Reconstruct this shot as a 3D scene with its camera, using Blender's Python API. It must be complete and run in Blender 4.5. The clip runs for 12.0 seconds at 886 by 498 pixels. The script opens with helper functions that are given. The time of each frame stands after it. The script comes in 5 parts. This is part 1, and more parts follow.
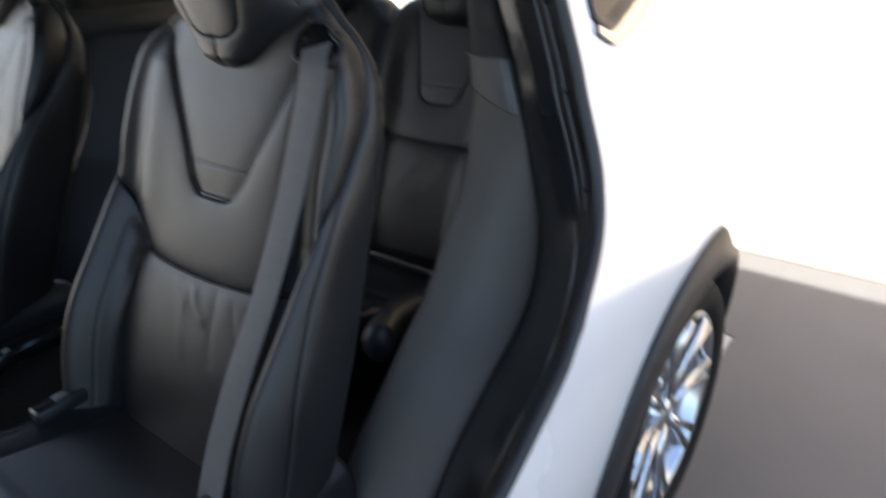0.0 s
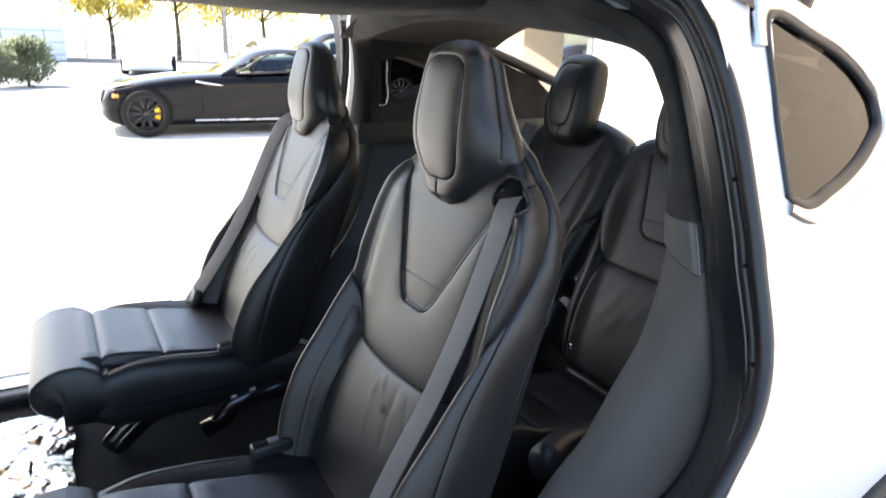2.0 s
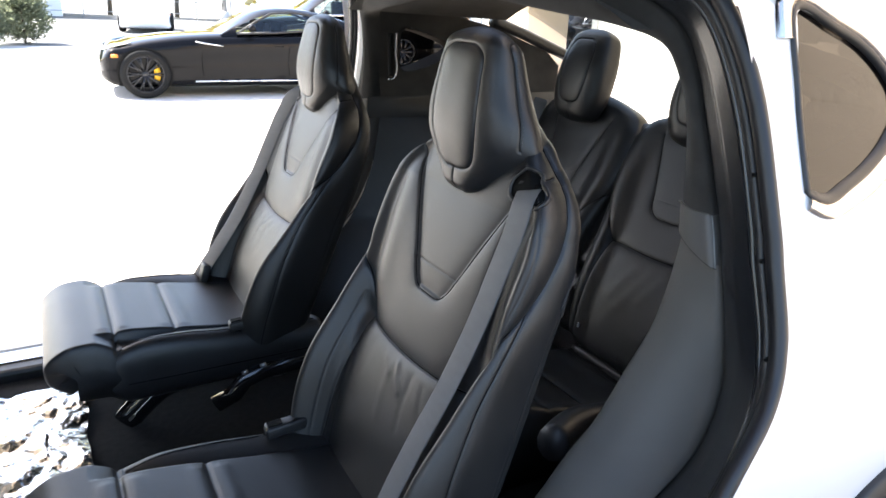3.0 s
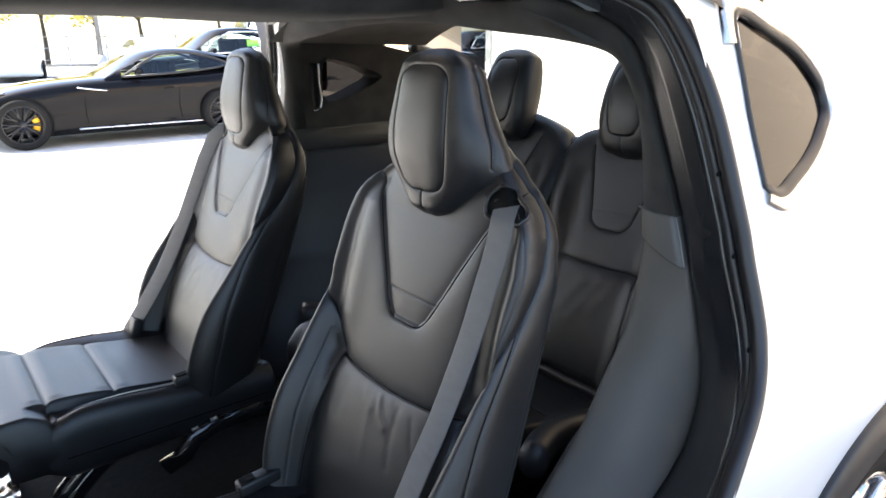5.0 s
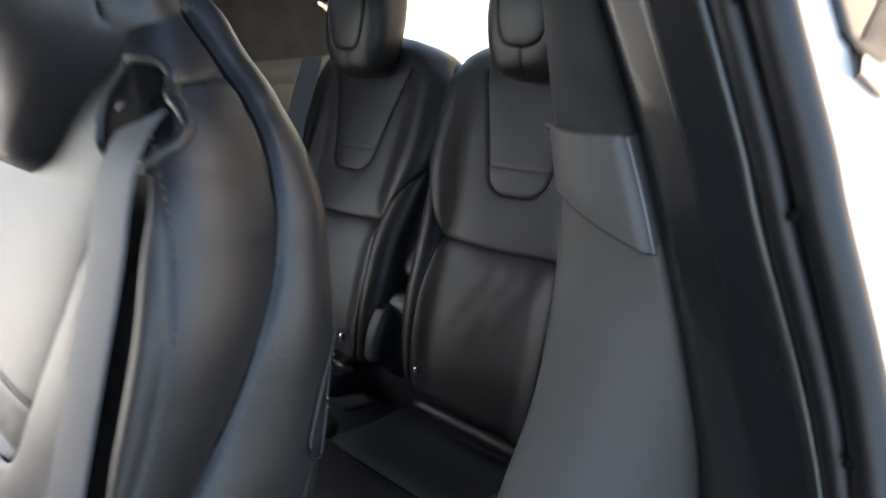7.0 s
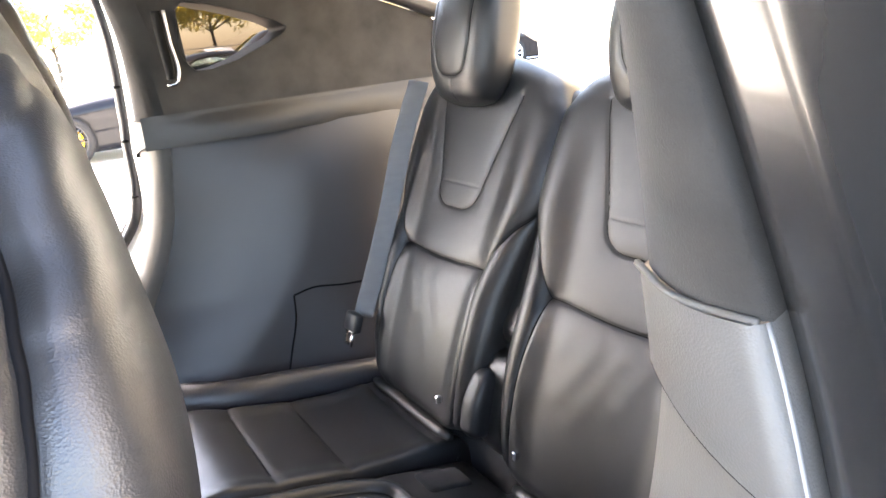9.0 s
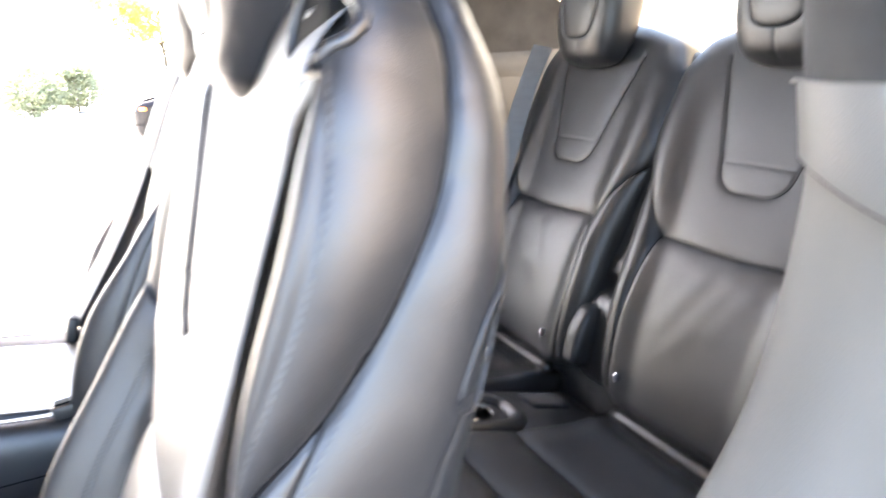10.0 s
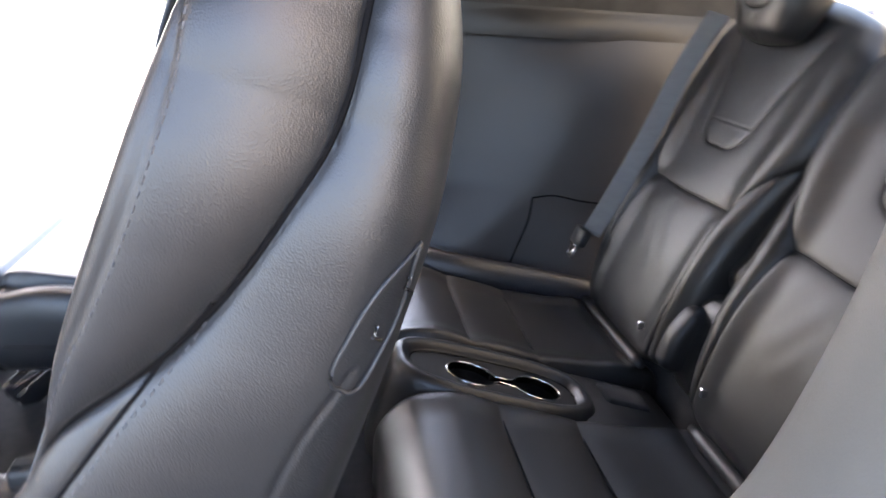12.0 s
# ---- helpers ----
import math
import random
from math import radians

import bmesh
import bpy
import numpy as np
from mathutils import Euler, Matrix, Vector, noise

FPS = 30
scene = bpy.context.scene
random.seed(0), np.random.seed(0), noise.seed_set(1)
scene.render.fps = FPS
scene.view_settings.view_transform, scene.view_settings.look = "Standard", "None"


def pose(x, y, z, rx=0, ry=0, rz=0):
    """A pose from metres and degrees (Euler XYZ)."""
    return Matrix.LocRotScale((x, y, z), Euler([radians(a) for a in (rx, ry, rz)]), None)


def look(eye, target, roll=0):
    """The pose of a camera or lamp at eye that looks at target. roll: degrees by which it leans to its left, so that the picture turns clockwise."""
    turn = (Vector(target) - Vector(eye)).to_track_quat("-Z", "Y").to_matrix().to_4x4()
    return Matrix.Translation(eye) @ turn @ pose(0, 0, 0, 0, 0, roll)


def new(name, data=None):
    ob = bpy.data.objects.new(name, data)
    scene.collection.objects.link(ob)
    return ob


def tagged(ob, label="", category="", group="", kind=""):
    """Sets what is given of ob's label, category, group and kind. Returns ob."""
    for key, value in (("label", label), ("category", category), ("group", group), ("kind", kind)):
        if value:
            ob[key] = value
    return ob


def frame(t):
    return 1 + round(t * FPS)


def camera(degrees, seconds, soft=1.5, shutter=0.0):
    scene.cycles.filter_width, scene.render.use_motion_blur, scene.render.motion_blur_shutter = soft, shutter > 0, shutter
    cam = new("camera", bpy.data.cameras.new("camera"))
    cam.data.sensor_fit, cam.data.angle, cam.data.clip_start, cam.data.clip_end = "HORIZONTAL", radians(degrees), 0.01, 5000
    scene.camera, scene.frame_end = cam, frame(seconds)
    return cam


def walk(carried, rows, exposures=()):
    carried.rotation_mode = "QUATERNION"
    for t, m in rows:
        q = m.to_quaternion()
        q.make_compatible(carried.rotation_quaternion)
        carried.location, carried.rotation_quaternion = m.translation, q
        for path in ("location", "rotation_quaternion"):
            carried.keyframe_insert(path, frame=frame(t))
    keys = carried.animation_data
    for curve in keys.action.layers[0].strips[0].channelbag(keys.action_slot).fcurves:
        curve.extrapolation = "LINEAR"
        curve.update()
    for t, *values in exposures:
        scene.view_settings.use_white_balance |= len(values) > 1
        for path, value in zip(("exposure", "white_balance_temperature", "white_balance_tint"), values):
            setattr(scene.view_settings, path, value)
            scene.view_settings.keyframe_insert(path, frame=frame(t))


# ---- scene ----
cam = camera(65.9, 12.0, 1.5, 0.5)
PATH = [
    (0, (-0.399, -1.326, 1.331), (1.047, -0.213, 0.512), -0.6),
    (0.5, (-0.404, -1.274, 1.358), (0.926, 0.093, 0.757), 1.0),
    (1, (-0.43, -1.381, 1.389), (0.712, 0.175, 0.865), -1.7),
    (1.5, (-0.399, -1.448, 1.417), (0.608, 0.205, 0.915), -1.7),
    (2, (-0.371, -1.472, 1.428), (0.592, 0.187, 0.859), 1.8),
    (2.5, (-0.38, -1.466, 1.437), (0.562, 0.165, 0.765), 3.2),
    (3, (-0.39, -1.448, 1.47), (0.559, 0.178, 0.797), 2.4),
    (3.2, (-0.387, -1.445, 1.479), (0.615, 0.159, 0.829), 2.3),
    (4.8, (-0.469, -1.372, 1.485), (0.686, 0.137, 0.862), -1.3),
    (5, (-0.471, -1.368, 1.458), (0.715, 0.128, 0.863), -0.5),
    (5.5, (-0.381, -1.266, 1.464), (0.9, 0.149, 0.868), 0.2),
    (6, (-0.203, -1.138, 1.424), (1.111, 0.255, 0.845), -1.5),
    (6.5, (-0.038, -1.066, 1.368), (1.334, 0.267, 0.783), -1.3),
    (6.7, (0.014, -1.037, 1.306), (1.388, 0.29, 0.714), -2.3),
    (8.3, (0.311, -0.898, 1.185), (1.157, 0.672, 0.28), -6.4),
    (8.5, (0.305, -0.892, 1.225), (1.196, 0.721, 0.447), -5.9),
    (9, (0.293, -0.887, 1.289), (1.27, 0.747, 0.677), -6.1),
    (9.5, (0.258, -0.916, 1.281), (1.012, 0.314, 0.871), -2.6),
    (9.7, (0.228, -0.937, 1.244), (0.925, 0.324, 0.827), -2.6),
    (10, (0.127, -0.982, 1.197), (0.93, 0.76, 0.632), -3.3),
    (10.5, (0.082, -0.991, 1.17), (0.821, 0.733, 0.475), -5.5),
    (11, (0.16, -0.946, 1.192), (0.932, 0.785, 0.553), -5.4),
    (11.5, (0.204, -0.948, 1.176), (0.826, 0.841, 0.534), -4.6),
    (12, (0.258, -0.97, 1.188), (0.595, 0.874, 0.49), 3.9),
]
EXPOSURE = [(0.0, 2.1, 6450, 10), (1.5, 2.7, 6500, 10), (6.7, 2.7, 6500, 10), (8.3, 5.36, 7000, 13), (9.5, 5.4, 7250, 16), (10.0, 5.3, 7000, 15), (10.6, 4.95, 6850, 14), (11.1, 4.42, 6950, 16), (12.0, 4.6, 6950, 17)]
walk(cam, [(t, look(eye, target, roll)) for t, eye, target, roll in PATH], EXPOSURE)

# ---- light ----
world = bpy.data.worlds.new("sky")
scene.world = world
world.use_nodes = True
wn = world.node_tree
sky = wn.nodes.new("ShaderNodeTexSky")
sky.sky_type = "NISHITA"
sky.sun_disc = False
sky.dust_density, sky.ozone_density = 2.0, 0.9          # hazy
SUN_EL, SUN_AZ = 50.0, -40.0          # azimuth from +y towards +x
sky.sun_elevation, sky.sun_rotation = radians(SUN_EL), radians(SUN_AZ)
wn.nodes["Background"].inputs["Strength"].default_value = 0.13
wn.links.new(sky.outputs[0], wn.nodes["Background"].inputs["Color"])
sun_data = bpy.data.lights.new("sun", "SUN")
sun_data.energy, sun_data.angle, sun_data.color = 4.5, radians(0.6), (1.0, 0.95, 0.86)
sun = new("sun", sun_data)
sd = Vector((math.sin(radians(SUN_AZ)) * math.cos(radians(SUN_EL)), math.cos(radians(SUN_AZ)) * math.cos(radians(SUN_EL)), math.sin(radians(SUN_EL))))
sun.matrix_world = look(sd * 30, (0, 0, 0))


# ---- materials ----
def mat(name, base, rough=0.5, metal=0.0, grain=0.0, grain_scale=400.0, vary=0.15, vary_scale=6.0, rough_vary=0.08, coat=0.0, sheen=0.0,
        voronoi=False, spec=0.5, tone=None, random_vary=0.0, stretch=None):
    """A surface with stains at one scale and relief at another; sizes in metres of the object."""
    m = bpy.data.materials.new(name)
    m.use_nodes = True
    nt = m.node_tree
    b = nt.nodes["Principled BSDF"]
    b.inputs["Metallic"].default_value = metal
    b.inputs["Coat Weight"].default_value = coat
    b.inputs["Coat Roughness"].default_value = 0.04
    b.inputs["Sheen Weight"].default_value = sheen
    b.inputs["Specular IOR Level"].default_value = spec
    tc = nt.nodes.new("ShaderNodeTexCoord")
    src = tc.outputs["Object"]
    if stretch:
        mp = nt.nodes.new("ShaderNodeMapping")
        mp.inputs["Scale"].default_value = stretch
        nt.links.new(src, mp.inputs["Vector"])
        src = mp.outputs["Vector"]
    n1 = nt.nodes.new("ShaderNodeTexNoise")
    n1.inputs["Scale"].default_value = vary_scale
    n1.inputs["Detail"].default_value = 5
    nt.links.new(src, n1.inputs["Vector"])
    ramp = nt.nodes.new("ShaderNodeValToRGB")
    lo = [max(0.0, c * (1 - vary)) for c in base]
    hi = [min(1.0, c * (1 + vary)) for c in (tone or base)]
    ramp.color_ramp.elements[0].color, ramp.color_ramp.elements[1].color = (*lo, 1), (*hi, 1)
    ramp.color_ramp.elements[0].position, ramp.color_ramp.elements[1].position = 0.3, 0.7
    nt.links.new(n1.outputs["Fac"], ramp.inputs["Fac"])
    col = ramp.outputs["Color"]
    if random_vary:
        oi = nt.nodes.new("ShaderNodeObjectInfo")
        mr = nt.nodes.new("ShaderNodeMapRange")
        mr.inputs["To Min"].default_value, mr.inputs["To Max"].default_value = 1 - random_vary, 1 + random_vary
        nt.links.new(oi.outputs["Random"], mr.inputs["Value"])
        vm = nt.nodes.new("ShaderNodeVectorMath")
        vm.operation = "SCALE"
        nt.links.new(col, vm.inputs[0])
        nt.links.new(mr.outputs["Result"], vm.inputs["Scale"])
        col = vm.outputs["Vector"]
    nt.links.new(col, b.inputs["Base Color"])
    rr = nt.nodes.new("ShaderNodeMapRange")
    rr.inputs["To Min"].default_value, rr.inputs["To Max"].default_value = max(0.02, rough - rough_vary), min(1.0, rough + rough_vary)
    nt.links.new(n1.outputs["Fac"], rr.inputs["Value"])
    nt.links.new(rr.outputs["Result"], b.inputs["Roughness"])
    if grain:
        if voronoi:
            g = nt.nodes.new("ShaderNodeTexVoronoi")
            g.inputs["Scale"].default_value = grain_scale
            out = g.outputs["Distance"]
        else:
            g = nt.nodes.new("ShaderNodeTexNoise")
            g.inputs["Scale"].default_value = grain_scale
            g.inputs["Detail"].default_value = 4
            out = g.outputs["Fac"]
        nt.links.new(src, g.inputs["Vector"])
        bump = nt.nodes.new("ShaderNodeBump")
        bump.inputs["Strength"].default_value = min(1.0, grain)
        bump.inputs["Distance"].default_value = 0.0006 if grain_scale > 100 else 0.004
        nt.links.new(out, bump.inputs["Height"])
        nt.links.new(bump.outputs["Normal"], b.inputs["Normal"])
    return m


def glass(name, tint, clear, rough=0.0):
    """A thin pane: part of the light goes through, tinted, and the rest is mirrored at grazing angles."""
    m = bpy.data.materials.new(name)
    m.use_nodes = True
    nt = m.node_tree
    nt.nodes.clear()
    out = nt.nodes.new("ShaderNodeOutputMaterial")
    tr = nt.nodes.new("ShaderNodeBsdfTransparent")
    tr.inputs["Color"].default_value = (*[c * clear for c in tint], 1)
    gl = nt.nodes.new("ShaderNodeBsdfGlossy")
    gl.inputs["Roughness"].default_value = rough
    lw = nt.nodes.new("ShaderNodeLayerWeight")
    lw.inputs["Blend"].default_value = 0.5
    pw = nt.nodes.new("ShaderNodeMath")
    pw.operation, pw.inputs[1].default_value = "POWER", 4.6
    fr = nt.nodes.new("ShaderNodeMapRange")
    fr.inputs["To Min"].default_value, fr.inputs["To Max"].default_value = 0.06, 1.0
    nt.links.new(lw.outputs["Facing"], pw.inputs[0])
    nt.links.new(pw.outputs[0], fr.inputs["Value"])
    mix = nt.nodes.new("ShaderNodeMixShader")
    nt.links.new(fr.outputs[0], mix.inputs["Fac"])
    nt.links.new(tr.outputs[0], mix.inputs[1])
    nt.links.new(gl.outputs[0], mix.inputs[2])
    nt.links.new(mix.outputs[0], out.inputs["Surface"])
    return m


LEATHER = mat("black_leather", (0.0125, 0.0125, 0.0132), 0.41, spec=0.55, grain=0.25, grain_scale=1100, voronoi=True, vary=0.18, vary_scale=9, rough_vary=0.05)
VINYL = mat("grained_vinyl", (0.021, 0.021, 0.024), 0.42, grain=0.3, grain_scale=700, voronoi=True, vary=0.12, vary_scale=5)
TRIM = mat("moulded_trim", (0.118, 0.111, 0.102), 0.62, grain=0.3, grain_scale=800, voronoi=True, vary=0.1, vary_scale=4, spec=0.3)
EDGE = mat("pale_edge", (0.22, 0.22, 0.225), 0.35)
BAND = mat("moulded_band", (0.110, 0.106, 0.101), 0.5, grain=0.3, grain_scale=800, voronoi=True, vary=0.1, vary_scale=4)
SUEDE = mat("dark_suede", (0.040, 0.038, 0.036), 0.97, grain=0.7, grain_scale=900, vary=0.28, vary_scale=14, sheen=0.1, spec=0.12)
THREAD = mat("grey_thread", (0.035, 0.036, 0.04), 0.6)
# Near-black piping: the shade of the creases is put into its colour.
SEAM = mat("seam_piping_shade", (0.004, 0.004, 0.0045), 0.8, spec=0.06)
WEB = mat("grey_webbing", (0.105, 0.107, 0.110), 0.6, grain=0.6, grain_scale=500, vary=0.08, vary_scale=30, stretch=(1, 1, 3))
PLASTIC = mat("black_plastic", (0.014, 0.014, 0.015), 0.48, grain=0.2, grain_scale=600)
GLOSS = mat("gloss_black", (0.012, 0.012, 0.013), 0.12, coat=0.6)
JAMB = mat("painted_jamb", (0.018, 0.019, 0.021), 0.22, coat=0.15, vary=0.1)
RUBBER = mat("rubber_seal", (0.012, 0.012, 0.014), 0.42, grain=0.2, grain_scale=300)
WHITE = mat("white_paint", (0.80, 0.81, 0.82), 0.25, coat=1.0, vary=0.02, vary_scale=2)
CHROME = mat("bright_metal", (0.75, 0.72, 0.68), 0.10, metal=1.0, vary=0.05)
SURROUND = mat("brushed_surround", (0.72, 0.66, 0.60), 0.24, metal=1.0, vary=0.05)
SATIN = mat("satin_steel", (0.55, 0.55, 0.56), 0.28, metal=1.0)
CARPET = mat("black_carpet", (0.013, 0.013, 0.014), 0.95, spec=0.15, grain=1.0, grain_scale=350, vary=0.4, vary_scale=60, sheen=0.1)
FOIL = mat("silver_film", (0.60, 0.61, 0.62), 0.14, metal=1.0, vary=0.1, vary_scale=20, grain=0.6, grain_scale=60)
CONCRETE = mat("pale_concrete", (0.50, 0.48, 0.45), 0.85, grain=0.4, grain_scale=60, vary=0.14, vary_scale=0.6, rough_vary=0.05)
ASPHALT = mat("grey_asphalt", (0.12, 0.12, 0.12), 0.9, grain=0.5, grain_scale=90, vary=0.2, vary_scale=0.4)
STUCCO = mat("cream_stucco", (0.62, 0.51, 0.40), 0.9, grain=0.5, grain_scale=80, vary=0.06, vary_scale=1.2)
STUCCO_TAN = mat("tan_stucco", (0.50, 0.37, 0.25), 0.9, grain=0.5, grain_scale=80, vary=0.08, vary_scale=1.0)
DARK_PAVING = mat("dark_paving", (0.115, 0.112, 0.112), 0.8, grain=0.4, grain_scale=120, vary=0.12, vary_scale=1.5)
PALE = mat("white_render", (0.82, 0.80, 0.77), 0.85, grain=0.4, grain_scale=80, vary=0.04, vary_scale=1.0)
TYRE = mat("tyre_rubber", (0.008, 0.008, 0.008), 0.8, spec=0.2, grain=0.4, grain_scale=200)
ALLOY = mat("silver_alloy", (0.62, 0.63, 0.65), 0.25, metal=1.0)
DARK_ALLOY = mat("black_alloy", (0.03, 0.03, 0.032), 0.3, metal=0.6)
BLACK_PAINT = mat("black_car_paint", (0.005, 0.005, 0.006), 0.06, coat=0.0, vary=0.1, rough_vary=0.02, spec=0.13)
YELLOW = mat("yellow_caliper", (0.75, 0.42, 0.01), 0.35)
GREEN = mat("green_sticker", (0.25, 0.75, 0.08), 0.6)
AMBER = mat("amber_lens", (0.75, 0.22, 0.03), 0.25)
LEAF = mat("autumn_leaf", (0.55, 0.50, 0.14), 0.7, vary=0.25, vary_scale=0.7, tone=(0.66, 0.55, 0.14))
LEAF_GREEN = mat("green_leaf", (0.13, 0.15, 0.08), 0.7, vary=0.4, vary_scale=1.2)
SAGE = mat("sage_leaf", (0.17, 0.19, 0.12), 0.7, vary=0.3, vary_scale=1.5)
BARK = mat("bark", (0.10, 0.08, 0.06), 0.9, grain=0.7, grain_scale=40)
POLE = mat("galvanised_pole", (0.35, 0.35, 0.35), 0.5, metal=0.7)
def leafy(m):
    """Light passes through the blades as well."""
    nt = m.node_tree
    b = nt.nodes["Principled BSDF"]
    tl = nt.nodes.new("ShaderNodeBsdfTranslucent")
    mix = nt.nodes.new("ShaderNodeMixShader")
    mix.inputs["Fac"].default_value = 0.65
    nt.links.new(b.inputs["Base Color"].links[0].from_socket, tl.inputs["Color"])
    nt.links.new(b.outputs[0], mix.inputs[1])
    nt.links.new(tl.outputs[0], mix.inputs[2])
    nt.links.new(mix.outputs[0], nt.nodes["Material Output"].inputs["Surface"])


leafy(LEAF)
leafy(LEAF_GREEN)
leafy(SAGE)
DARK = mat("matt_black", (0.006, 0.006, 0.006), 0.85, spec=0.12)
GLASS_DARK = glass("tinted_glass", (0.35, 0.30, 0.26), 0.13)
GLASS_REAR = glass("rear_tinted_glass", (0.92, 0.98, 0.95), 0.5)
GLASS_CAR = glass("car_window", (0.8, 0.9, 0.86), 0.8)


# ---- mesh helpers ----
def obj(name, verts, faces, material, parent=None, label="", smooth=True, flip=False):
    """One mesh object from arrays of points and faces, under a parent if there is one."""
    me = bpy.data.meshes.new(name)
    vs = np.asarray(verts, float)
    fs = [list(map(int, f)) for f in faces]
    if flip:
        fs = [f[::-1] for f in fs]
    me.from_pydata(vs.tolist(), [], fs)
    if smooth:
        me.polygons.foreach_set("use_smooth", [True] * len(fs))
    me.materials.append(material)
    me.update()
    ob = new(name, me)
    if parent:
        ob.parent = parent
    if label:
        tagged(ob, label)
    return ob


def part(name, bm, material, parent=None, label="", smooth=False):
    """Links a bmesh as one mesh object."""
    me = bpy.data.meshes.new(name)
    bmesh.ops.recalc_face_normals(bm, faces=bm.faces)
    for f in bm.faces:
        f.smooth = smooth
    bm.to_mesh(me)
    bm.free()
    me.materials.append(material)
    ob = new(name, me)
    if parent:
        ob.parent = parent
    if label:
        tagged(ob, label)
    return ob


def empty(name, x, y, z, label, category, group="", kind=""):
    ob = new(name)
    ob.location = (x, y, z)
    ob.empty_display_size = 0.1
    return tagged(ob, label, category, group, kind)


def spline(xs, ys, x):
    """Smooth curve through a small table (Catmull-Rom in the table's own spacing)."""
    xs, ys, x = np.array(xs, float), np.array(ys, float), np.asarray(x, float)
    d = np.gradient(ys, xs)
    i = np.clip(np.searchsorted(xs, x) - 1, 0, len(xs) - 2)
    h = xs[i + 1] - xs[i]
    t = np.clip((x - xs[i]) / h, 0, 1)
    return ((2 * t**3 - 3 * t**2 + 1) * ys[i] + (t**3 - 2 * t**2 + t) * h * d[i] + (3 * t**2 - 2 * t**3) * ys[i + 1] + (t**3 - t**2) * h * d[i + 1])


def path3(points, n):
    """n points on a smooth curve through the given ones, evenly by length."""
    p = np.array(points, float)
    k = np.r_[0, np.cumsum(np.linalg.norm(np.diff(p, axis=0), axis=1))]
    t = np.linspace(0, k[-1], n)
    return np.stack([spline(k, p[:, c], t) for c in range(p.shape[1])], 1)


def grid_faces(m, n, wrap=False):
    i, j = np.meshgrid(np.arange(m - 1), np.arange(n if wrap else n - 1), indexing="ij")
    i, j = i.ravel(), j.ravel()
    k = (j + 1) % n
    return np.stack([i * n + j, i * n + k, (i + 1) * n + k, (i + 1) * n + j], 1)


def loft(rings, wrap=True, caps=True):
    """Points and faces of a skin over rings of equal count."""
    r = np.asarray(rings, float)
    m, n = r.shape[:2]
    v, f = r.reshape(-1, 3), grid_faces(m, n, wrap).tolist()
    if wrap and caps:
        v = np.vstack([v, r[0].mean(0), r[-1].mean(0)])
        a, b = m * n, m * n + 1
        f += [[a, (j + 1) % n, j] for j in range(n)]
        f += [[b, (m - 1) * n + j, (m - 1) * n + (j + 1) % n] for j in range(n)]
    return v, f


def tube(points, radius, sides=8, flat=1.0):
    """A skin round a line of points; radius may be a list."""
    p = np.array(points, float)
    rad = np.broadcast_to(np.asarray(radius, float), (len(p),))
    t = np.gradient(p, axis=0)
    t /= np.linalg.norm(t, axis=1)[:, None] + 1e-12
    up = np.array([0, 0, 1.0]) if abs(t[:, 2]).mean() < 0.8 else np.array([1.0, 0, 0])
    a = np.cross(t, up)
    a /= np.linalg.norm(a, axis=1)[:, None] + 1e-12
    b = np.cross(a, t)
    ang = np.linspace(0, 2 * np.pi, sides, endpoint=False)
    rings = p[:, None] + rad[:, None, None] * (np.cos(ang)[None, :, None] * a[:, None] + flat * np.sin(ang)[None, :, None] * b[:, None])
    return loft(rings)


def ribbon(points, widths, thick):
    """A flat band along points; widths gives the half-width vector at each point."""
    p, h = np.array(points, float), np.array(widths, float)
    t = np.gradient(p, axis=0)
    n = np.cross(t, h)
    n /= np.linalg.norm(n, axis=1)[:, None] + 1e-12
    ring = np.stack([p - h + n * thick * 0.2, p - h * 0.9 + n * thick / 2, p + h * 0.9 + n * thick / 2, p + h + n * thick * 0.2,
                     p + h - n * thick * 0.2, p + h * 0.9 - n * thick / 2, p - h * 0.9 - n * thick / 2, p - h - n * thick * 0.2], 1)
    return loft(ring)


def rbox(x0, x1, y0, y1, z0, z1, bevel=0.01, seg=2):
    bm = bmesh.new()
    bmesh.ops.create_cube(bm, size=1)
    for v in bm.verts:
        v.co = Vector(((x0 + x1) / 2 + v.co.x * (x1 - x0), (y0 + y1) / 2 + v.co.y * (y1 - y0), (z0 + z1) / 2 + v.co.z * (z1 - z0)))
    if bevel:
        bmesh.ops.bevel(bm, geom=bm.edges[:], offset=bevel, segments=seg, affect="EDGES", profile=0.5)
    return bm


def join(pieces):
    """One set of points and faces out of several."""
    vs, fs, n = [], [], 0
    for v, f in pieces:
        vs.append(np.asarray(v, float))
        fs += [[int(i) + n for i in q] for q in f]
        n += len(v)
    return np.vstack(vs), fs


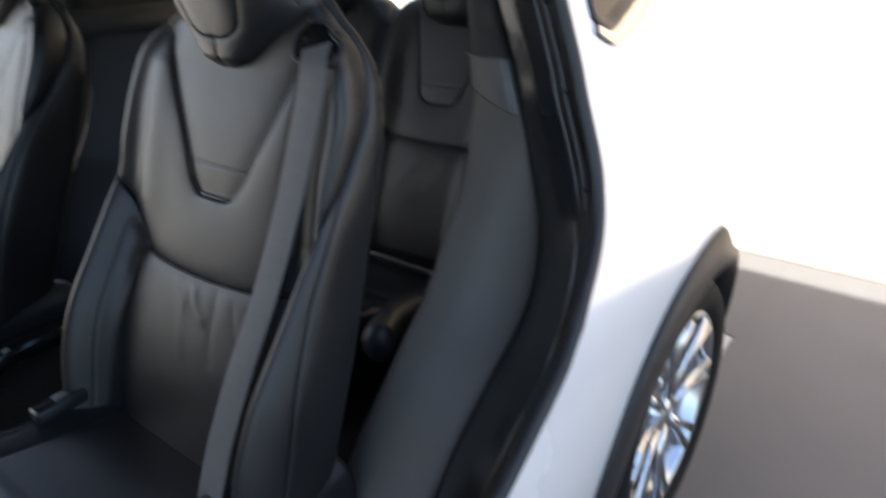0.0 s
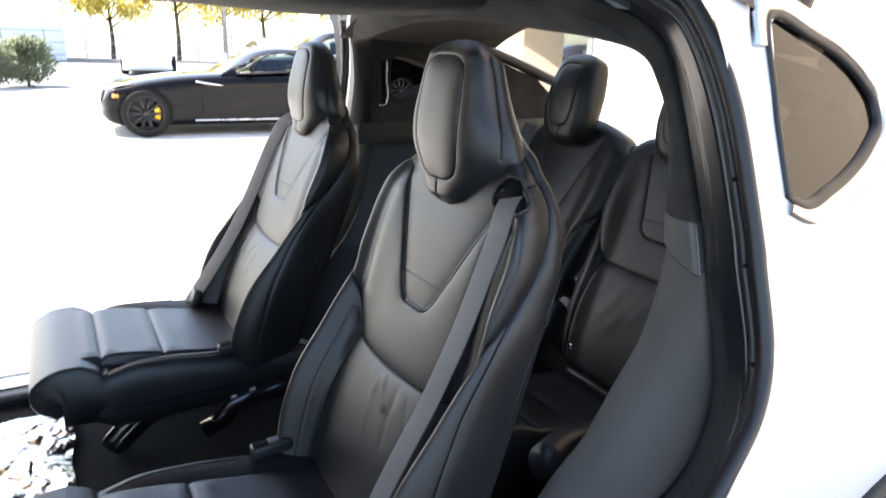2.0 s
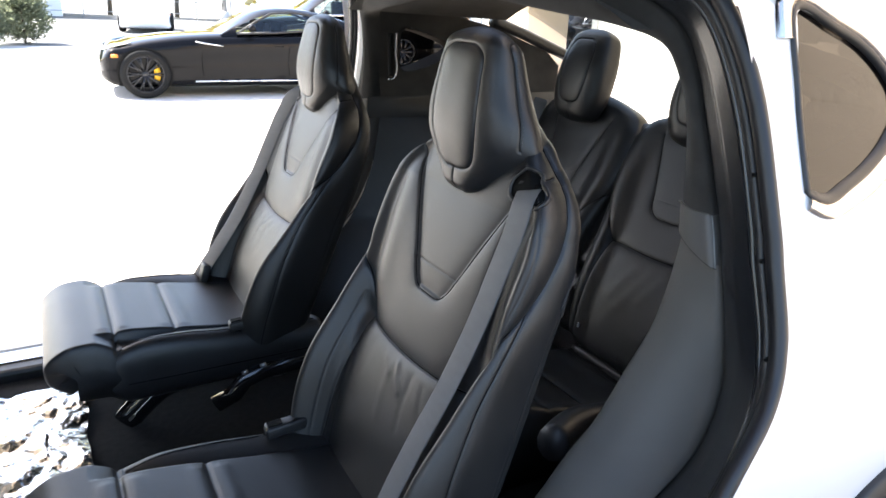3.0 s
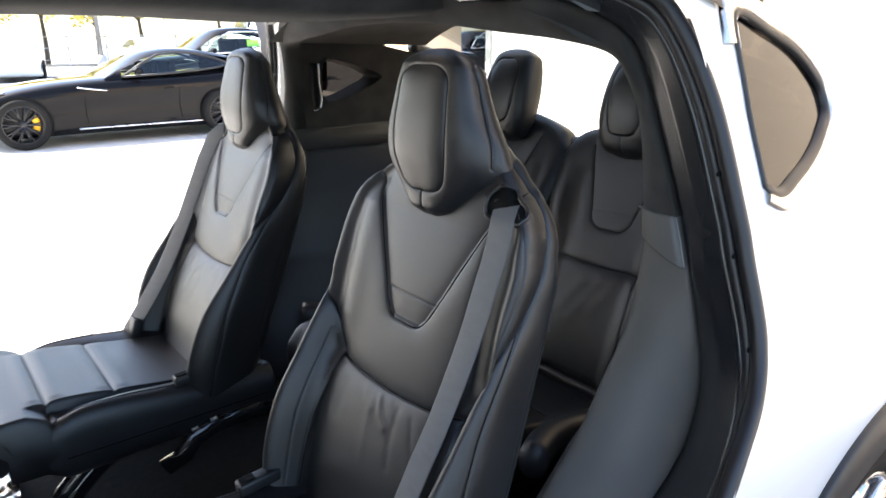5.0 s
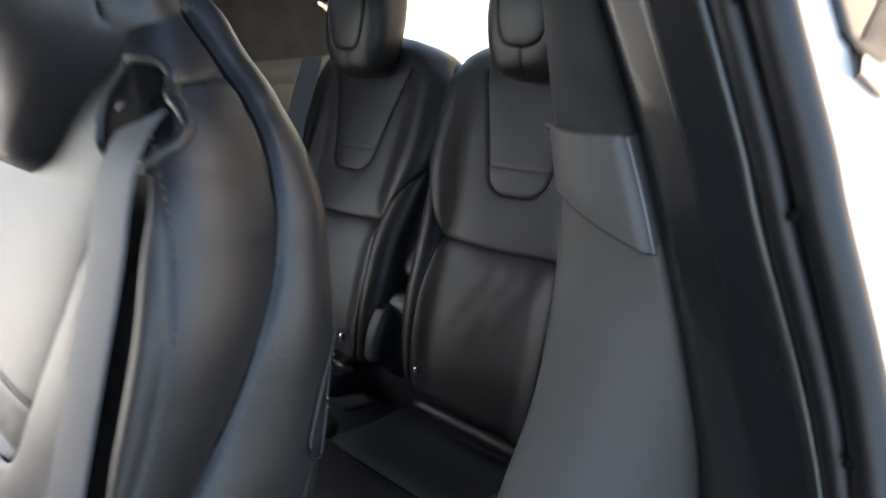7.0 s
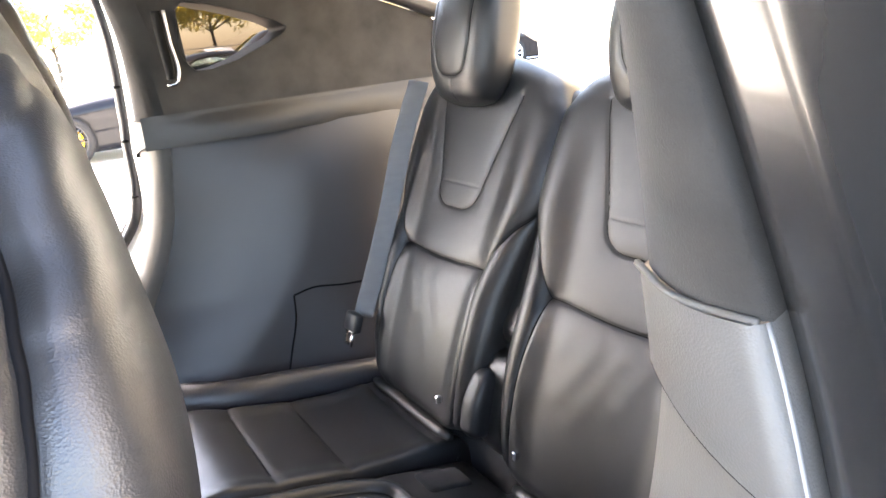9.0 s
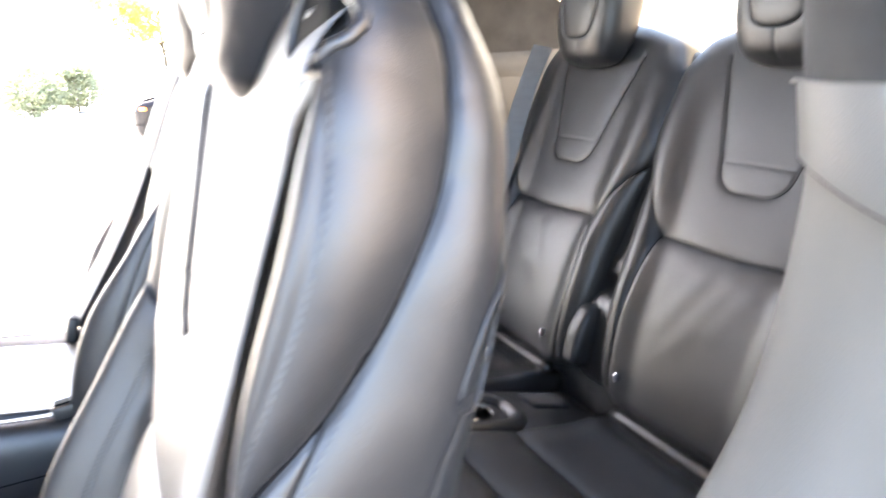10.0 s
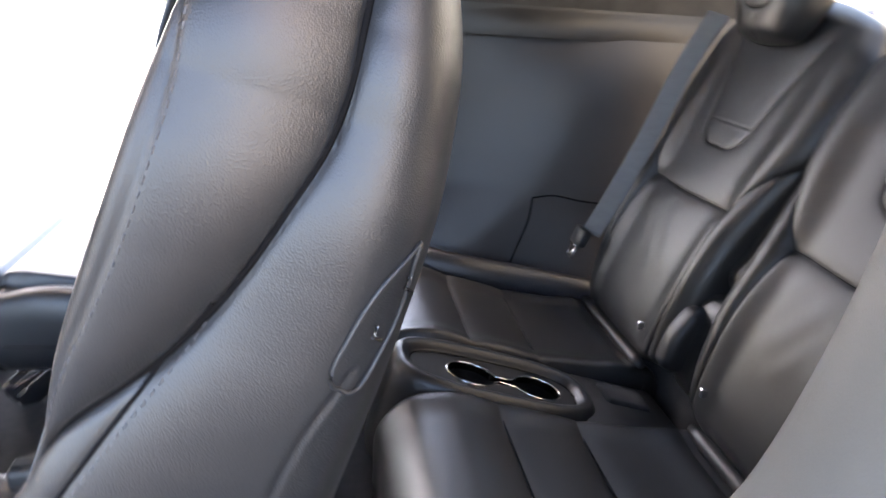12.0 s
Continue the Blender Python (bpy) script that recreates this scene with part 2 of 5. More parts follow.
def slab(name, outline, axis, lo, hi, material, parent=None, label="", bevel=0.0):
    """A plate of a given outline (pairs), thick along axis from lo to hi."""
    bm = bmesh.new()
    order = {"x": lambda a, b: (lo, a, b), "y": lambda a, b: (a, lo, b), "z": lambda a, b: (a, b, lo)}[axis]
    f = bm.faces.new([bm.verts.new(order(a, b)) for a, b in outline])
    got = bmesh.ops.extrude_face_region(bm, geom=[f])
    step = {"x": (hi - lo, 0, 0), "y": (0, hi - lo, 0), "z": (0, 0, hi - lo)}[axis]
    bmesh.ops.translate(bm, vec=step, verts=[g for g in got["geom"] if isinstance(g, bmesh.types.BMVert)])
    if bevel:
        bmesh.ops.bevel(bm, geom=bm.edges[:], offset=bevel, segments=2, affect="EDGES")
    return part(name, bm, material, parent, label)


# ---- upholstered shells ----
def soften(q, w, reach):
    """Rounds a closed section (first point repeated last) over a given reach along it."""
    step = np.r_[0, np.cumsum(np.hypot(np.diff(q), np.diff(w)))]
    even = np.linspace(0, step[-1], 720, endpoint=False)
    gap = step[-1] / 720
    k = np.fft.fftfreq(720, gap) * 2 * np.pi
    damp = np.exp(-0.5 * (k * reach) ** 2)
    out = [np.fft.ifft(np.fft.fft(np.interp(even, step, c)) * damp).real for c in (q, w)]
    return np.r_[out[0], out[0][0]], np.r_[out[1], out[1][0]]


class Shell:
    """A padded, closed skin. Its sections (q sideways, w forwards) vary along v; seams are grooves along lines of (s, v), s round the section from the front's middle."""

    def __init__(self, tab, nv, ns, power=0.55, round_top=0.05, round_bottom=0.04):
        v = np.linspace(tab["v"][0], tab["v"][-1], nv)
        a = spline(tab["v"], tab["half"], v)
        front, back = spline(tab["v"], tab["front"], v), spline(tab["v"], tab["back"], v)
        bol = spline(tab["v"], tab["bolster"], v)
        flare = spline(tab["v"], tab["flare"], v)
        end = np.minimum(np.sqrt(np.clip(1 - (1 - np.clip((v[-1] - v) / round_top, 0, 1)) ** 2, 0, 1)),
                         np.sqrt(np.clip(1 - (1 - np.clip((v - v[0]) / round_bottom, 0, 1)) ** 2, 0, 1)))
        end = 0.12 + 0.88 * end
        phi = np.linspace(-np.pi, np.pi, 721)
        sn, cs = np.sin(phi), np.cos(phi)
        start, peak = spline(tab["v"], tab["start"], v), spline(tab["v"], tab["peak"], v)
        self.s, rows = np.zeros((nv, ns)), np.zeros((nv, ns, 3))
        self.len = np.zeros(nv)
        for k in range(nv):
            mid, half = (front[k] + back[k]) / 2, (front[k] - back[k]) / 2 * end[k]
            q = a[k] * end[k] * np.sign(sn) * np.abs(sn) ** power
            w = mid + half * np.sign(cs) * np.abs(cs) ** power
            rel = np.abs(q) / (a[k] * end[k] + 1e-9)
            w = w + np.clip(cs, 0, 1) ** 0.35 * bol[k] * np.sin(np.clip((rel - start[k]) / (peak[k] - start[k]), 0, 1) * np.pi / 2) ** 2
            q = q * (1 + flare[k] * np.clip((front[k] - w) / (front[k] - back[k]), 0, 1))
            q, w = soften(q, w, min(0.0065, 0.05 * a[k] * end[k]))
            step = np.r_[0, np.cumsum(np.hypot(np.diff(q), np.diff(w)))]
            want = np.linspace(0, step[-1], ns, endpoint=False)
            rows[k, :, 0], rows[k, :, 1], rows[k, :, 2] = np.interp(want, step, q), np.interp(want, step, w), v[k]
            self.s[k], self.len[k] = want - step[-1] / 2, step[-1]
        self.v, self.pos, self.ns = v, rows, ns
        self.vv = np.repeat(v[:, None], ns, 1)
        self.disp = np.zeros((nv, ns))

    def normals(self):
        ds = np.roll(self.pos, -1, 1) - np.roll(self.pos, 1, 1)
        dv = np.gradient(self.pos, axis=0)
        n = np.cross(ds, dv)
        n /= np.linalg.norm(n, axis=2)[..., None] + 1e-12
        c = self.pos.mean(1, keepdims=True)
        if ((self.pos - c) * n).sum() < 0:
            n = -n
        return n

    def away(self, line):
        """Distance of every grid point from a polyline of (s, v)."""
        p = np.array(line, float)
        best = np.full(self.s.shape, 9.0)
        for (s0, v0), (s1, v1) in zip(p[:-1], p[1:]):
            ds, dv = s1 - s0, v1 - v0
            t = np.clip(((self.s - s0) * ds + (self.vv - v0) * dv) / (ds * ds + dv * dv + 1e-12), 0, 1)
            best = np.minimum(best, np.hypot(self.s - s0 - t * ds, self.vv - v0 - t * dv))
        return best

    def groove(self, line, depth=0.005, width=0.0035, puff=0.35):
        line = path3(np.c_[np.array(line, float)], max(24, 6 * len(line)))[:, :2] if len(line) > 2 else line
        d = self.away(line)
        self.disp += -depth * np.exp(-(d / width) ** 2) + puff * depth * np.exp(-((d - 3.2 * width) / (2.2 * width)) ** 2)
        return self

    def crease(self, line, depth, reach, seam=0.0):
        """A sewn line between two stuffed panels: the padding rises from it on both sides."""
        line = path3(np.c_[np.array(line, float)], max(24, 6 * len(line)))[:, :2] if len(line) > 2 else line
        d = self.away(line)
        self.disp += -depth * np.exp(-d / reach) - seam * np.exp(-(d / 0.0022) ** 2)
        return self

    def bake(self):
        self.pos = self.pos + self.normals() * self.disp[..., None]
        self.nrm = self.normals()
        return self

    def at(self, s, v):
        k = float(np.clip(np.interp(v, self.v, np.arange(len(self.v))), 0, len(self.v) - 1.001))
        i, fk = int(k), k - int(k)
        j = (s / self.len[i] + 0.5) * self.ns
        j0, fj = int(np.floor(j)), j - np.floor(j)
        p = lambda g: ((1 - fk) * ((1 - fj) * g[i, j0 % self.ns] + fj * g[i, (j0 + 1) % self.ns])
                       + fk * ((1 - fj) * g[i + 1, j0 % self.ns] + fj * g[i + 1, (j0 + 1) % self.ns]))
        return p(self.pos), p(self.nrm)

    def side_s(self, v, w):
        """The s on the positive side where the skin lies w forwards."""
        k = int(np.argmin(np.abs(self.v - v)))
        row, s = self.pos[k], self.s[k]
        half = np.where((s > 0) & (row[:, 0] > 0.5 * row[:, 0].max()))[0]
        crest = half[np.argmax(row[half, 1])]
        run = np.arange(crest, half[-1])
        drop = np.minimum.accumulate(row[run, 1])
        return float(np.interp(-w, -drop, s[run]))

    def mesh(self, place):
        v, f = loft(self.pos)
        return place(v), f

    def stitches(self, line, place, gap=0.0058, size=0.0036, side=0.0):
        """Small raised stitches along a line of (s, v)."""
        fine = path3(np.c_[np.array(line, float)], 400)[:, :2] if len(line) > 2 else np.linspace(line[0], line[1], 400)
        pts = np.array([self.at(s + side, v)[0] for s, v in fine[::2]])
        nor = np.array([self.at(s + side, v)[1] for s, v in fine[::2]])
        k = np.r_[0, np.cumsum(np.linalg.norm(np.diff(pts, axis=0), axis=1))]
        out = []
        for d in np.arange(gap, k[-1] - gap, gap):
            a = np.array([np.interp(d - size / 2, k, pts[:, c]) for c in range(3)])
            b = np.array([np.interp(d + size / 2, k, pts[:, c]) for c in range(3)])
            n = np.array([np.interp(d, k, nor[:, c]) for c in range(3)])
            t = (b - a) / (np.linalg.norm(b - a) + 1e-9)
            x = np.cross(t, n) * 0.0006
            h = n * 0.0006
            ring = [a - x, a + x, b + x, b - x, (a * 0.8 + b * 0.2) - x * 0.5 + h, (a * 0.8 + b * 0.2) + x * 0.5 + h, (a * 0.2 + b * 0.8) + x * 0.5 + h, (a * 0.2 + b * 0.8) - x * 0.5 + h]
            out.append((np.array(ring), [[4, 5, 6, 7], [0, 1, 5, 4], [1, 2, 6, 5], [2, 3, 7, 6], [3, 0, 4, 7]]))
        v, f = join(out)
        return place(v), f


def leaner(recline, ox, oz, side):
    """Maps (q, w, v) of a leaning back into the thing's own x, y, z; q is positive outboard, side is -1 for a seat whose outboard is -y."""
    c, s = math.cos(radians(recline)), math.sin(radians(recline))

    def place(p):
        p = np.asarray(p, float)
        q, w, v = p[..., 0], p[..., 1], p[..., 2]
        return np.stack([ox + v * s - w * c, side * q, oz + v * c + w * s], -1)
    return place


FLOOR_Z = 0.40


def second_row_seat(x0, y0, side, nv, ns, label, recline=17):
    """A bucket seat of the second row on its pedestal, with an integrated head restraint and belt."""
    seat = empty("second_row_seat", x0, y0, FLOOR_Z, label, "car seat", "second row seats")
    place = leaner(recline, 0.0, 1.0 - FLOOR_Z, side)
    flip = side > 0
    tab = dict(v=[-0.58, -0.50, -0.40, -0.25, -0.12, -0.03, 0.06, 0.15, 0.21, 0.25, 0.28, 0.31, 0.345],
               half=[0.206, 0.240, 0.257, 0.264, 0.259, 0.254, 0.251, 0.243, 0.216, 0.173, 0.122, 0.090, 0.066],
               front=[-0.01, 0.0, 0.012, 0.018, 0.004, 0.0, 0.0, -0.003, -0.007, -0.012, -0.017, -0.022, -0.028],
               back=[-0.132, -0.137, -0.139, -0.142, -0.145, -0.148, -0.150, -0.144, -0.130, -0.114, -0.103, -0.088, -0.064],
               bolster=[0.03, 0.06, 0.092, 0.097, 0.079, 0.062, 0.051, 0.043, 0.033, 0.016, 0.008, 0.0, 0.0],
               flare=[-0.06, -0.11, -0.13, -0.13, -0.13, -0.13, -0.13, -0.12, -0.09, -0.05, 0.0, 0.0, 0.0],
               start=[0.55, 0.60, 0.64, 0.67, 0.73, 0.77, 0.78, 0.79, 0.78, 0.70, 0.6, 0.5, 0.5], peak=[0.84, 0.86, 0.88, 0.90, 0.94, 0.97, 0.98, 0.98, 0.95, 0.88, 0.84, 0.82, 0.82])
    back = Shell(tab, nv, ns)
    # the outboard shoulder carries the belt guide and is broader than the inboard one
    broad = np.interp(back.vv, [0.10, 0.17, 0.21, 0.25, 0.28, 0.31, 0.335, 0.345], [1.0, 1.01, 1.05, 1.13, 1.28, 1.38, 1.42, 1.42])
    back.pos[..., 0] *= np.where(back.pos[..., 0] > 0, broad, 1.0)
    vee = [(-0.180, 0.262), (-0.132, 0.16), (-0.076, 0.055), (-0.053, 0.012), (-0.037, -0.005), (0.0, -0.009), (0.041, -0.005), (0.058, 0.012), (0.082, 0.055), (0.131, 0.16), (0.172, 0.262)]
    back.crease(vee, 0.0045, 0.016, 0.0022)
    # the panel inside the vee lies lower than the padding round it
    left = np.interp(back.vv, [-0.005, 0.012, 0.055, 0.16, 0.262], [-0.037, -0.053, -0.076, -0.132, -0.180])
    right = np.interp(back.vv, [-0.005, 0.012, 0.055, 0.16, 0.262], [0.041, 0.058, 0.082, 0.131, 0.172])
    deep = np.clip(np.minimum(np.minimum(back.s - left, right - back.s), back.vv + 0.008) / 0.007, 0, 1)
    back.disp -= 0.0065 * deep * deep * (3 - 2 * deep) * np.clip((0.24 - back.vv) / 0.06, 0, 1)
    back.groove([(-0.070, 0.040), (0.074, 0.040)], 0.0012, 0.0020, 0.2)
    back.crease([(-0.178, -0.118), (-0.09, -0.127), (0.0, -0.129), (0.09, -0.123), (0.178, -0.112)], 0.0080, 0.018, 0.003)
    wings, doubles, bold, seams = [], [], [], [vee, [(-0.178, -0.118), (-0.09, -0.127), (0.0, -0.129), (0.09, -0.123), (0.178, -0.112)]]
    for sg in (-1, 1):
        def rim(rows, sg=sg):
            """A smooth run along the side through places (v, w)."""
            fine = path3(np.array(rows, float), 60)
            s = np.array([back.side_s(v, w) for v, w in fine])
            u = np.linspace(-1, 1, 60)
            s = np.polyval(np.polyfit(u, s, min(6, len(rows) - 1)), u)
            return [(sg * a, v) for a, v in zip(s[::4], fine[::4, 0])] + [(sg * s[-1], fine[-1, 0])]
        back.crease([(sg * 0.178, -0.118), (sg * 0.185, -0.25), (sg * 0.182, -0.40), (sg * 0.17, -0.54)], 0.0085, 0.020, 0.003)
        wing = [(sg * 0.178, -0.118), (sg * 0.192, -0.080), (sg * 0.214, -0.040)] + rim([(-0.015, 0.028), (0.010, 0.000), (0.035, -0.022), (0.062, -0.043), (0.093, -0.058), (0.134, -0.070), (0.18, -0.077), (0.225, -0.075), (0.265, -0.066), (0.300, -0.050)])
        back.crease(wing, 0.0125 if sg > 0 else 0.0095, 0.022, 0.0035)
        edge = rim([(0.228, 0.010), (0.20, -0.004), (0.14, -0.008), (0.083, -0.003), (0.035, 0.007), (0.008, 0.018)])
        back.crease(edge, 0.0020 if sg > 0 else 0.0008, 0.010, 0.0012)
        low = rim([(0.080, -0.050), (0.04, -0.032), (0.0, -0.016), (-0.05, 0.002), (-0.12, 0.018), (-0.22, 0.026), (-0.34, 0.022), (-0.48, 0.004)])
        back.crease(low, 0.0018, 0.010, 0.0012)
        rear = rim([(0.060, -0.112), (0.02, -0.100), (-0.032, -0.092), (-0.15, -0.086), (-0.30, -0.084), (-0.50, -0.080)])
        back.groove(rear, 0.0016, 0.0018, 0.1)
        inner_line = [(sg * 0.206, -0.085), (sg * 0.214, -0.20), (sg * 0.212, -0.34), (sg * 0.200, -0.50)]
        back.groove(inner_line, 0.0014, 0.0018, 0.1)
        wings.append((edge, low))
        bold.append(wing)
        doubles += [inner_line]
        seams += [low, wing, [(sg * 0.178, -0.118), (sg * 0.185, -0.25), (sg * 0.182, -0.40), (sg * 0.17, -0.54)]]
    # valley for the belt on the outboard side, fuller padding inboard
    reach = np.clip((back.vv + 0.10) / 0.06, 0, 1) * np.clip((0.215 - back.vv) / 0.04, 0, 1)
    back.disp += reach * (-0.014 * np.exp(-((back.s - 0.178) / 0.020) ** 2) + 0.008 * np.exp(-((back.s + 0.175) / 0.045) ** 2))
    # creases of the hide under the cross seam
    fold = np.random.default_rng(11)
    for k in range(11):
        s0, top = -0.10 + 0.024 * k + fold.uniform(-0.008, 0.008), -0.138 - fold.uniform(0.0, 0.012)
        reach, lean = fold.uniform(0.02, 0.11), fold.uniform(-0.1, 1.1)
        d = back.away([(s0, top), (s0 + reach * lean * 0.4, top - reach * 0.6), (s0 + reach * lean, top - reach)])
        back.disp += fold.uniform(-0.0010, 0.0021) * np.exp(-(d / fold.uniform(0.007, 0.014)) ** 2) * np.clip((-0.132 - back.vv) / 0.02, 0, 1)
    # the opening of the belt guide in the outboard shoulder
    hole = np.array([(0.126, 0.256), (0.148, 0.260), (0.179, 0.243), (0.208, 0.219), (0.205, 0.210), (0.165, 0.203), (0.124, 0.209), (0.116, 0.234)])
    inside = np.ones_like(back.s, bool)
    for (sa, va), (sb, vb) in zip(hole, np.roll(hole, -1, 0)):
        inside &= ((sb - sa) * (back.vv - va) - (vb - va) * (back.s - sa)) < 0
    back.bake()
    v, f = loft(back.pos)
    inner_pts = np.flatnonzero(inside.ravel())
    cut = np.isin(np.array([q for q in f if len(q) == 4]), inner_pts)
    quads = np.array([q for q in f if len(q) == 4])
    keep = quads[~cut.all(1)]
    flat_sv = np.stack([back.s.ravel(), back.vv.ravel()], 1)
    for k in np.unique(keep[np.isin(keep, inner_pts)]):
        v[k] = back.at(*to_poly(flat_sv[k:k + 1], hole)[0])[0]
    f = keep.tolist() + [q for q in f if len(q) == 3]
    v = place(v)
    body = obj("backrest", v, f, LEATHER, seat, flip=flip)
    # Dark cords in the grooves stand for piping and the shade along it.
    cords = []
    for line in seams:
        fine = path3(np.array(line, float), 90)
        run = np.array([back.at(s, v)[0] + back.at(s, v)[1] * 0.0002 for s, v in fine])
        for k in range(6 if line in bold else 0):
            run[1:-1] = 0.25 * run[:-2] + 0.5 * run[1:-1] + 0.25 * run[2:]
        cords.append(tube(place(run), 0.0021 if line in bold else 0.0011, 6))
    v, f = join(cords)
    obj("seam", v, f, SEAM, body, "sewn seams, their crease shade put into dark cords")
    st = [back.stitches(d, place, side=k) for d in doubles for k in (-0.003, 0.003)] + [back.stitches(w[0], place, side=0.004) for w in wings] + [back.stitches(w[1], place, side=0.004) for w in wings] + [back.stitches([(-0.066, 0.038), (0.070, 0.038)], place, 0.006)]
    v, f = join(st)
    tagged(obj("stitching", v, f, THREAD, body, smooth=False), kind="stuff")

    head = Shell(dict(v=[0.181, 0.196, 0.216, 0.242, 0.268, 0.30, 0.36, 0.405, 0.432, 0.448],
                      half=[0.034, 0.050, 0.066, 0.085, 0.098, 0.103, 0.095, 0.087, 0.079, 0.068],
                      front=[0.006, 0.014, 0.022, 0.034, 0.047, 0.057, 0.067, 0.070, 0.067, 0.059],
                      back=[-0.034, -0.048, -0.058, -0.064, -0.064, -0.054, -0.034, -0.017, -0.003, 0.006],
                      bolster=[0] * 10, start=[0.5] * 10, peak=[0.8] * 10, flare=[0.0, 0.2, 0.42, 0.59, 0.61, 0.45, 0.14, 0.0, -0.02, -0.02]), nv * 2 // 3, ns * 2 // 3, power=0.62, round_top=0.035, round_bottom=0.014)
    oval = [(0.0, 0.414), (0.035, 0.412), (0.056, 0.400), (0.064, 0.36), (0.068, 0.31), (0.064, 0.259), (0.048, 0.227), (0.025, 0.218), (0.0, 0.217)]
    head.crease(oval + [(-s, v) for s, v in oval[-2::-1]], 0.0030, 0.012, 0.0016)
    head.crease([(0, 0.217), (0, 0.188)], 0.0010, 0.006, 0.0016)
    sides = []
    for sg in (-1, 1):
        rib = [(sg * head.side_s(v, w), v) for v, w in ((0.425, 0.030), (0.40, 0.022), (0.37, 0.014), (0.34, 0.008), (0.31, 0.002), (0.275, -0.004))]
        head.crease(rib, 0.0024, 0.012, 0.0016)
        sides.append(rib)
    # the rear of the restraint is full in its middle and runs down into the shoulders
    full = np.interp(head.vv, [0.18, 0.24, 0.29, 0.33, 0.38, 0.43], [0.012, 0.034, 0.042, 0.030, 0.010, 0.0])
    span = np.abs(head.pos[..., 0]).max(1, keepdims=True)
    behind = np.clip((0.012 - head.pos[..., 1]) / 0.04, 0, 1)
    head.pos[..., 1] -= full * behind * (1 - (head.pos[..., 0] / span) ** 2)
    head.bake()
    v, f = head.mesh(place)
    rest = obj("headrest", v, f, LEATHER, seat, flip=flip)
    cords = []
    for line in sides + [oval + [(-s, v) for s, v in oval[-2::-1]]]:
        fine = path3(np.array(line, float), 90)
        cords.append(tube(place(np.array([head.at(s, v)[0] for s, v in fine])), 0.0009, 5))
    v, f = join(cords)
    obj("seam", v, f, SEAM, rest, "sewn seams, their crease shade put into dark cords")
    v, f = join([head.stitches(r, place, side=0.004) for r in sides])
    tagged(obj("stitching", v, f, THREAD, rest, smooth=False), kind="stuff")

    # frame of the belt guide and the belt
    def front(s, v, up=0.0):
        p, n = back.at(s, v)
        return p + n * up
    loop = path3(np.vstack([hole, hole[:1]]), 48)
    v, f = tube(place(np.array([front(s, v, 0.0010) for s, v in loop])), 0.0036, 8)
    guide = obj("belt_guide", v, f, LEATHER, seat, "leather-edged belt guide in the shoulder", flip=flip)
    mid_s, mid_v = hole.mean(0)
    inward = back.at(mid_s, mid_v)[1]
    # Black lining paints the shade inside the guide's opening.
    cup = [[front(mid_s + (s - mid_s) * k, mid_v + (v - mid_v) * k) - (back.at(s, v)[1] + inward) * d / 2 for s, v in loop[:-1, :2]] for k, d in ((1.0, -0.001), (0.95, 0.008), (0.84, 0.018), (0.70, 0.026))]
    v, f = loft(place(np.array(cup)))
    obj("guide_shade_cup", v, f, DARK, guide, "belt guide lining, the opening's shade put into black", flip=not flip)
    v, f = tube(place(np.array([(0.124, -0.020, 0.216), (0.142, -0.018, 0.232), (0.166, -0.026, 0.241)])), 0.0042, 10)
    obj("guide_roller", v, f, DARK_ALLOY, guide, "dark metal roller")
    belt = path3(np.array([(0.158, -0.030, 0.238), (0.164, -0.018, 0.226), (0.174, -0.006, 0.206), (0.181, -0.001, 0.182), (0.181, -0.001, 0.16), (0.179, 0.002, 0.10), (0.177, 0.006, 0.03), (0.171, 0.012, -0.05), (0.165, 0.020, -0.12), (0.158, 0.038, -0.22), (0.162, 0.060, -0.32), (0.180, 0.080, -0.42), (0.200, 0.086, -0.50)]), 70)
    if side > 0:
        belt = belt + np.interp(belt[:, 2], [-0.35, -0.1, 0.12, 0.2], [0.016, 0.016, 0.010, 0.0])[:, None] * (1, 0.6, 0)
    hw = np.tile((0.0255, 0.001, 0.003) if side < 0 else (0.0230, 0.011, 0.003), (70, 1))
    v, f = ribbon(place(belt), place(hw) - place(np.zeros((70, 3))), 0.0016)
    strap = obj("seat_belt", v, f, WEB, seat, "grey woven belt webbing", flip=flip)
    tongue = rbox(-0.012, 0.012, -0.028, 0.028, -0.035, 0.022, 0.006)
    bmesh.ops.transform(tongue, matrix=Matrix.Translation(Vector(place(np.array((0.192, 0.082, -0.40))))) @ Matrix.Rotation(radians(17), 4, "Y"), verts=tongue.verts)
    part("tongue", tongue, PLASTIC, strap, "black plastic tongue cover", smooth=True)
    plate = rbox(-0.002, 0.002, -0.016, 0.016, -0.045, 0.0, 0.001, 1)
    bmesh.ops.transform(plate, matrix=Matrix.Translation(Vector(place(np.array((0.196, 0.088, -0.435))))) @ Matrix.Rotation(radians(17), 4, "Y"), verts=plate.verts)
    part("latch_plate", plate, SATIN, strap, "bright steel latch plate")

    # child seat anchor cover on the rear outboard edge
    cover = []
    skin = lambda v, w: back.at(back.side_s(v, w), v)
    rim = path3(np.array([(0.124, -0.125), (0.104, -0.112), (0.082, -0.106), (0.054, -0.106), (0.050, -0.115), (0.074, -0.125), (0.124, -0.125)]), 40)
    lp = np.array([skin(v, w)[0] + skin(v, w)[1] * 0.001 for v, w in rim])
    cover.append(tube(place(lp), 0.0012, 6))
    v, f = join(cover)
    anchor = obj("anchor_cover", v, f, PLASTIC, seat, "rounded plastic anchor cover", flip=flip)
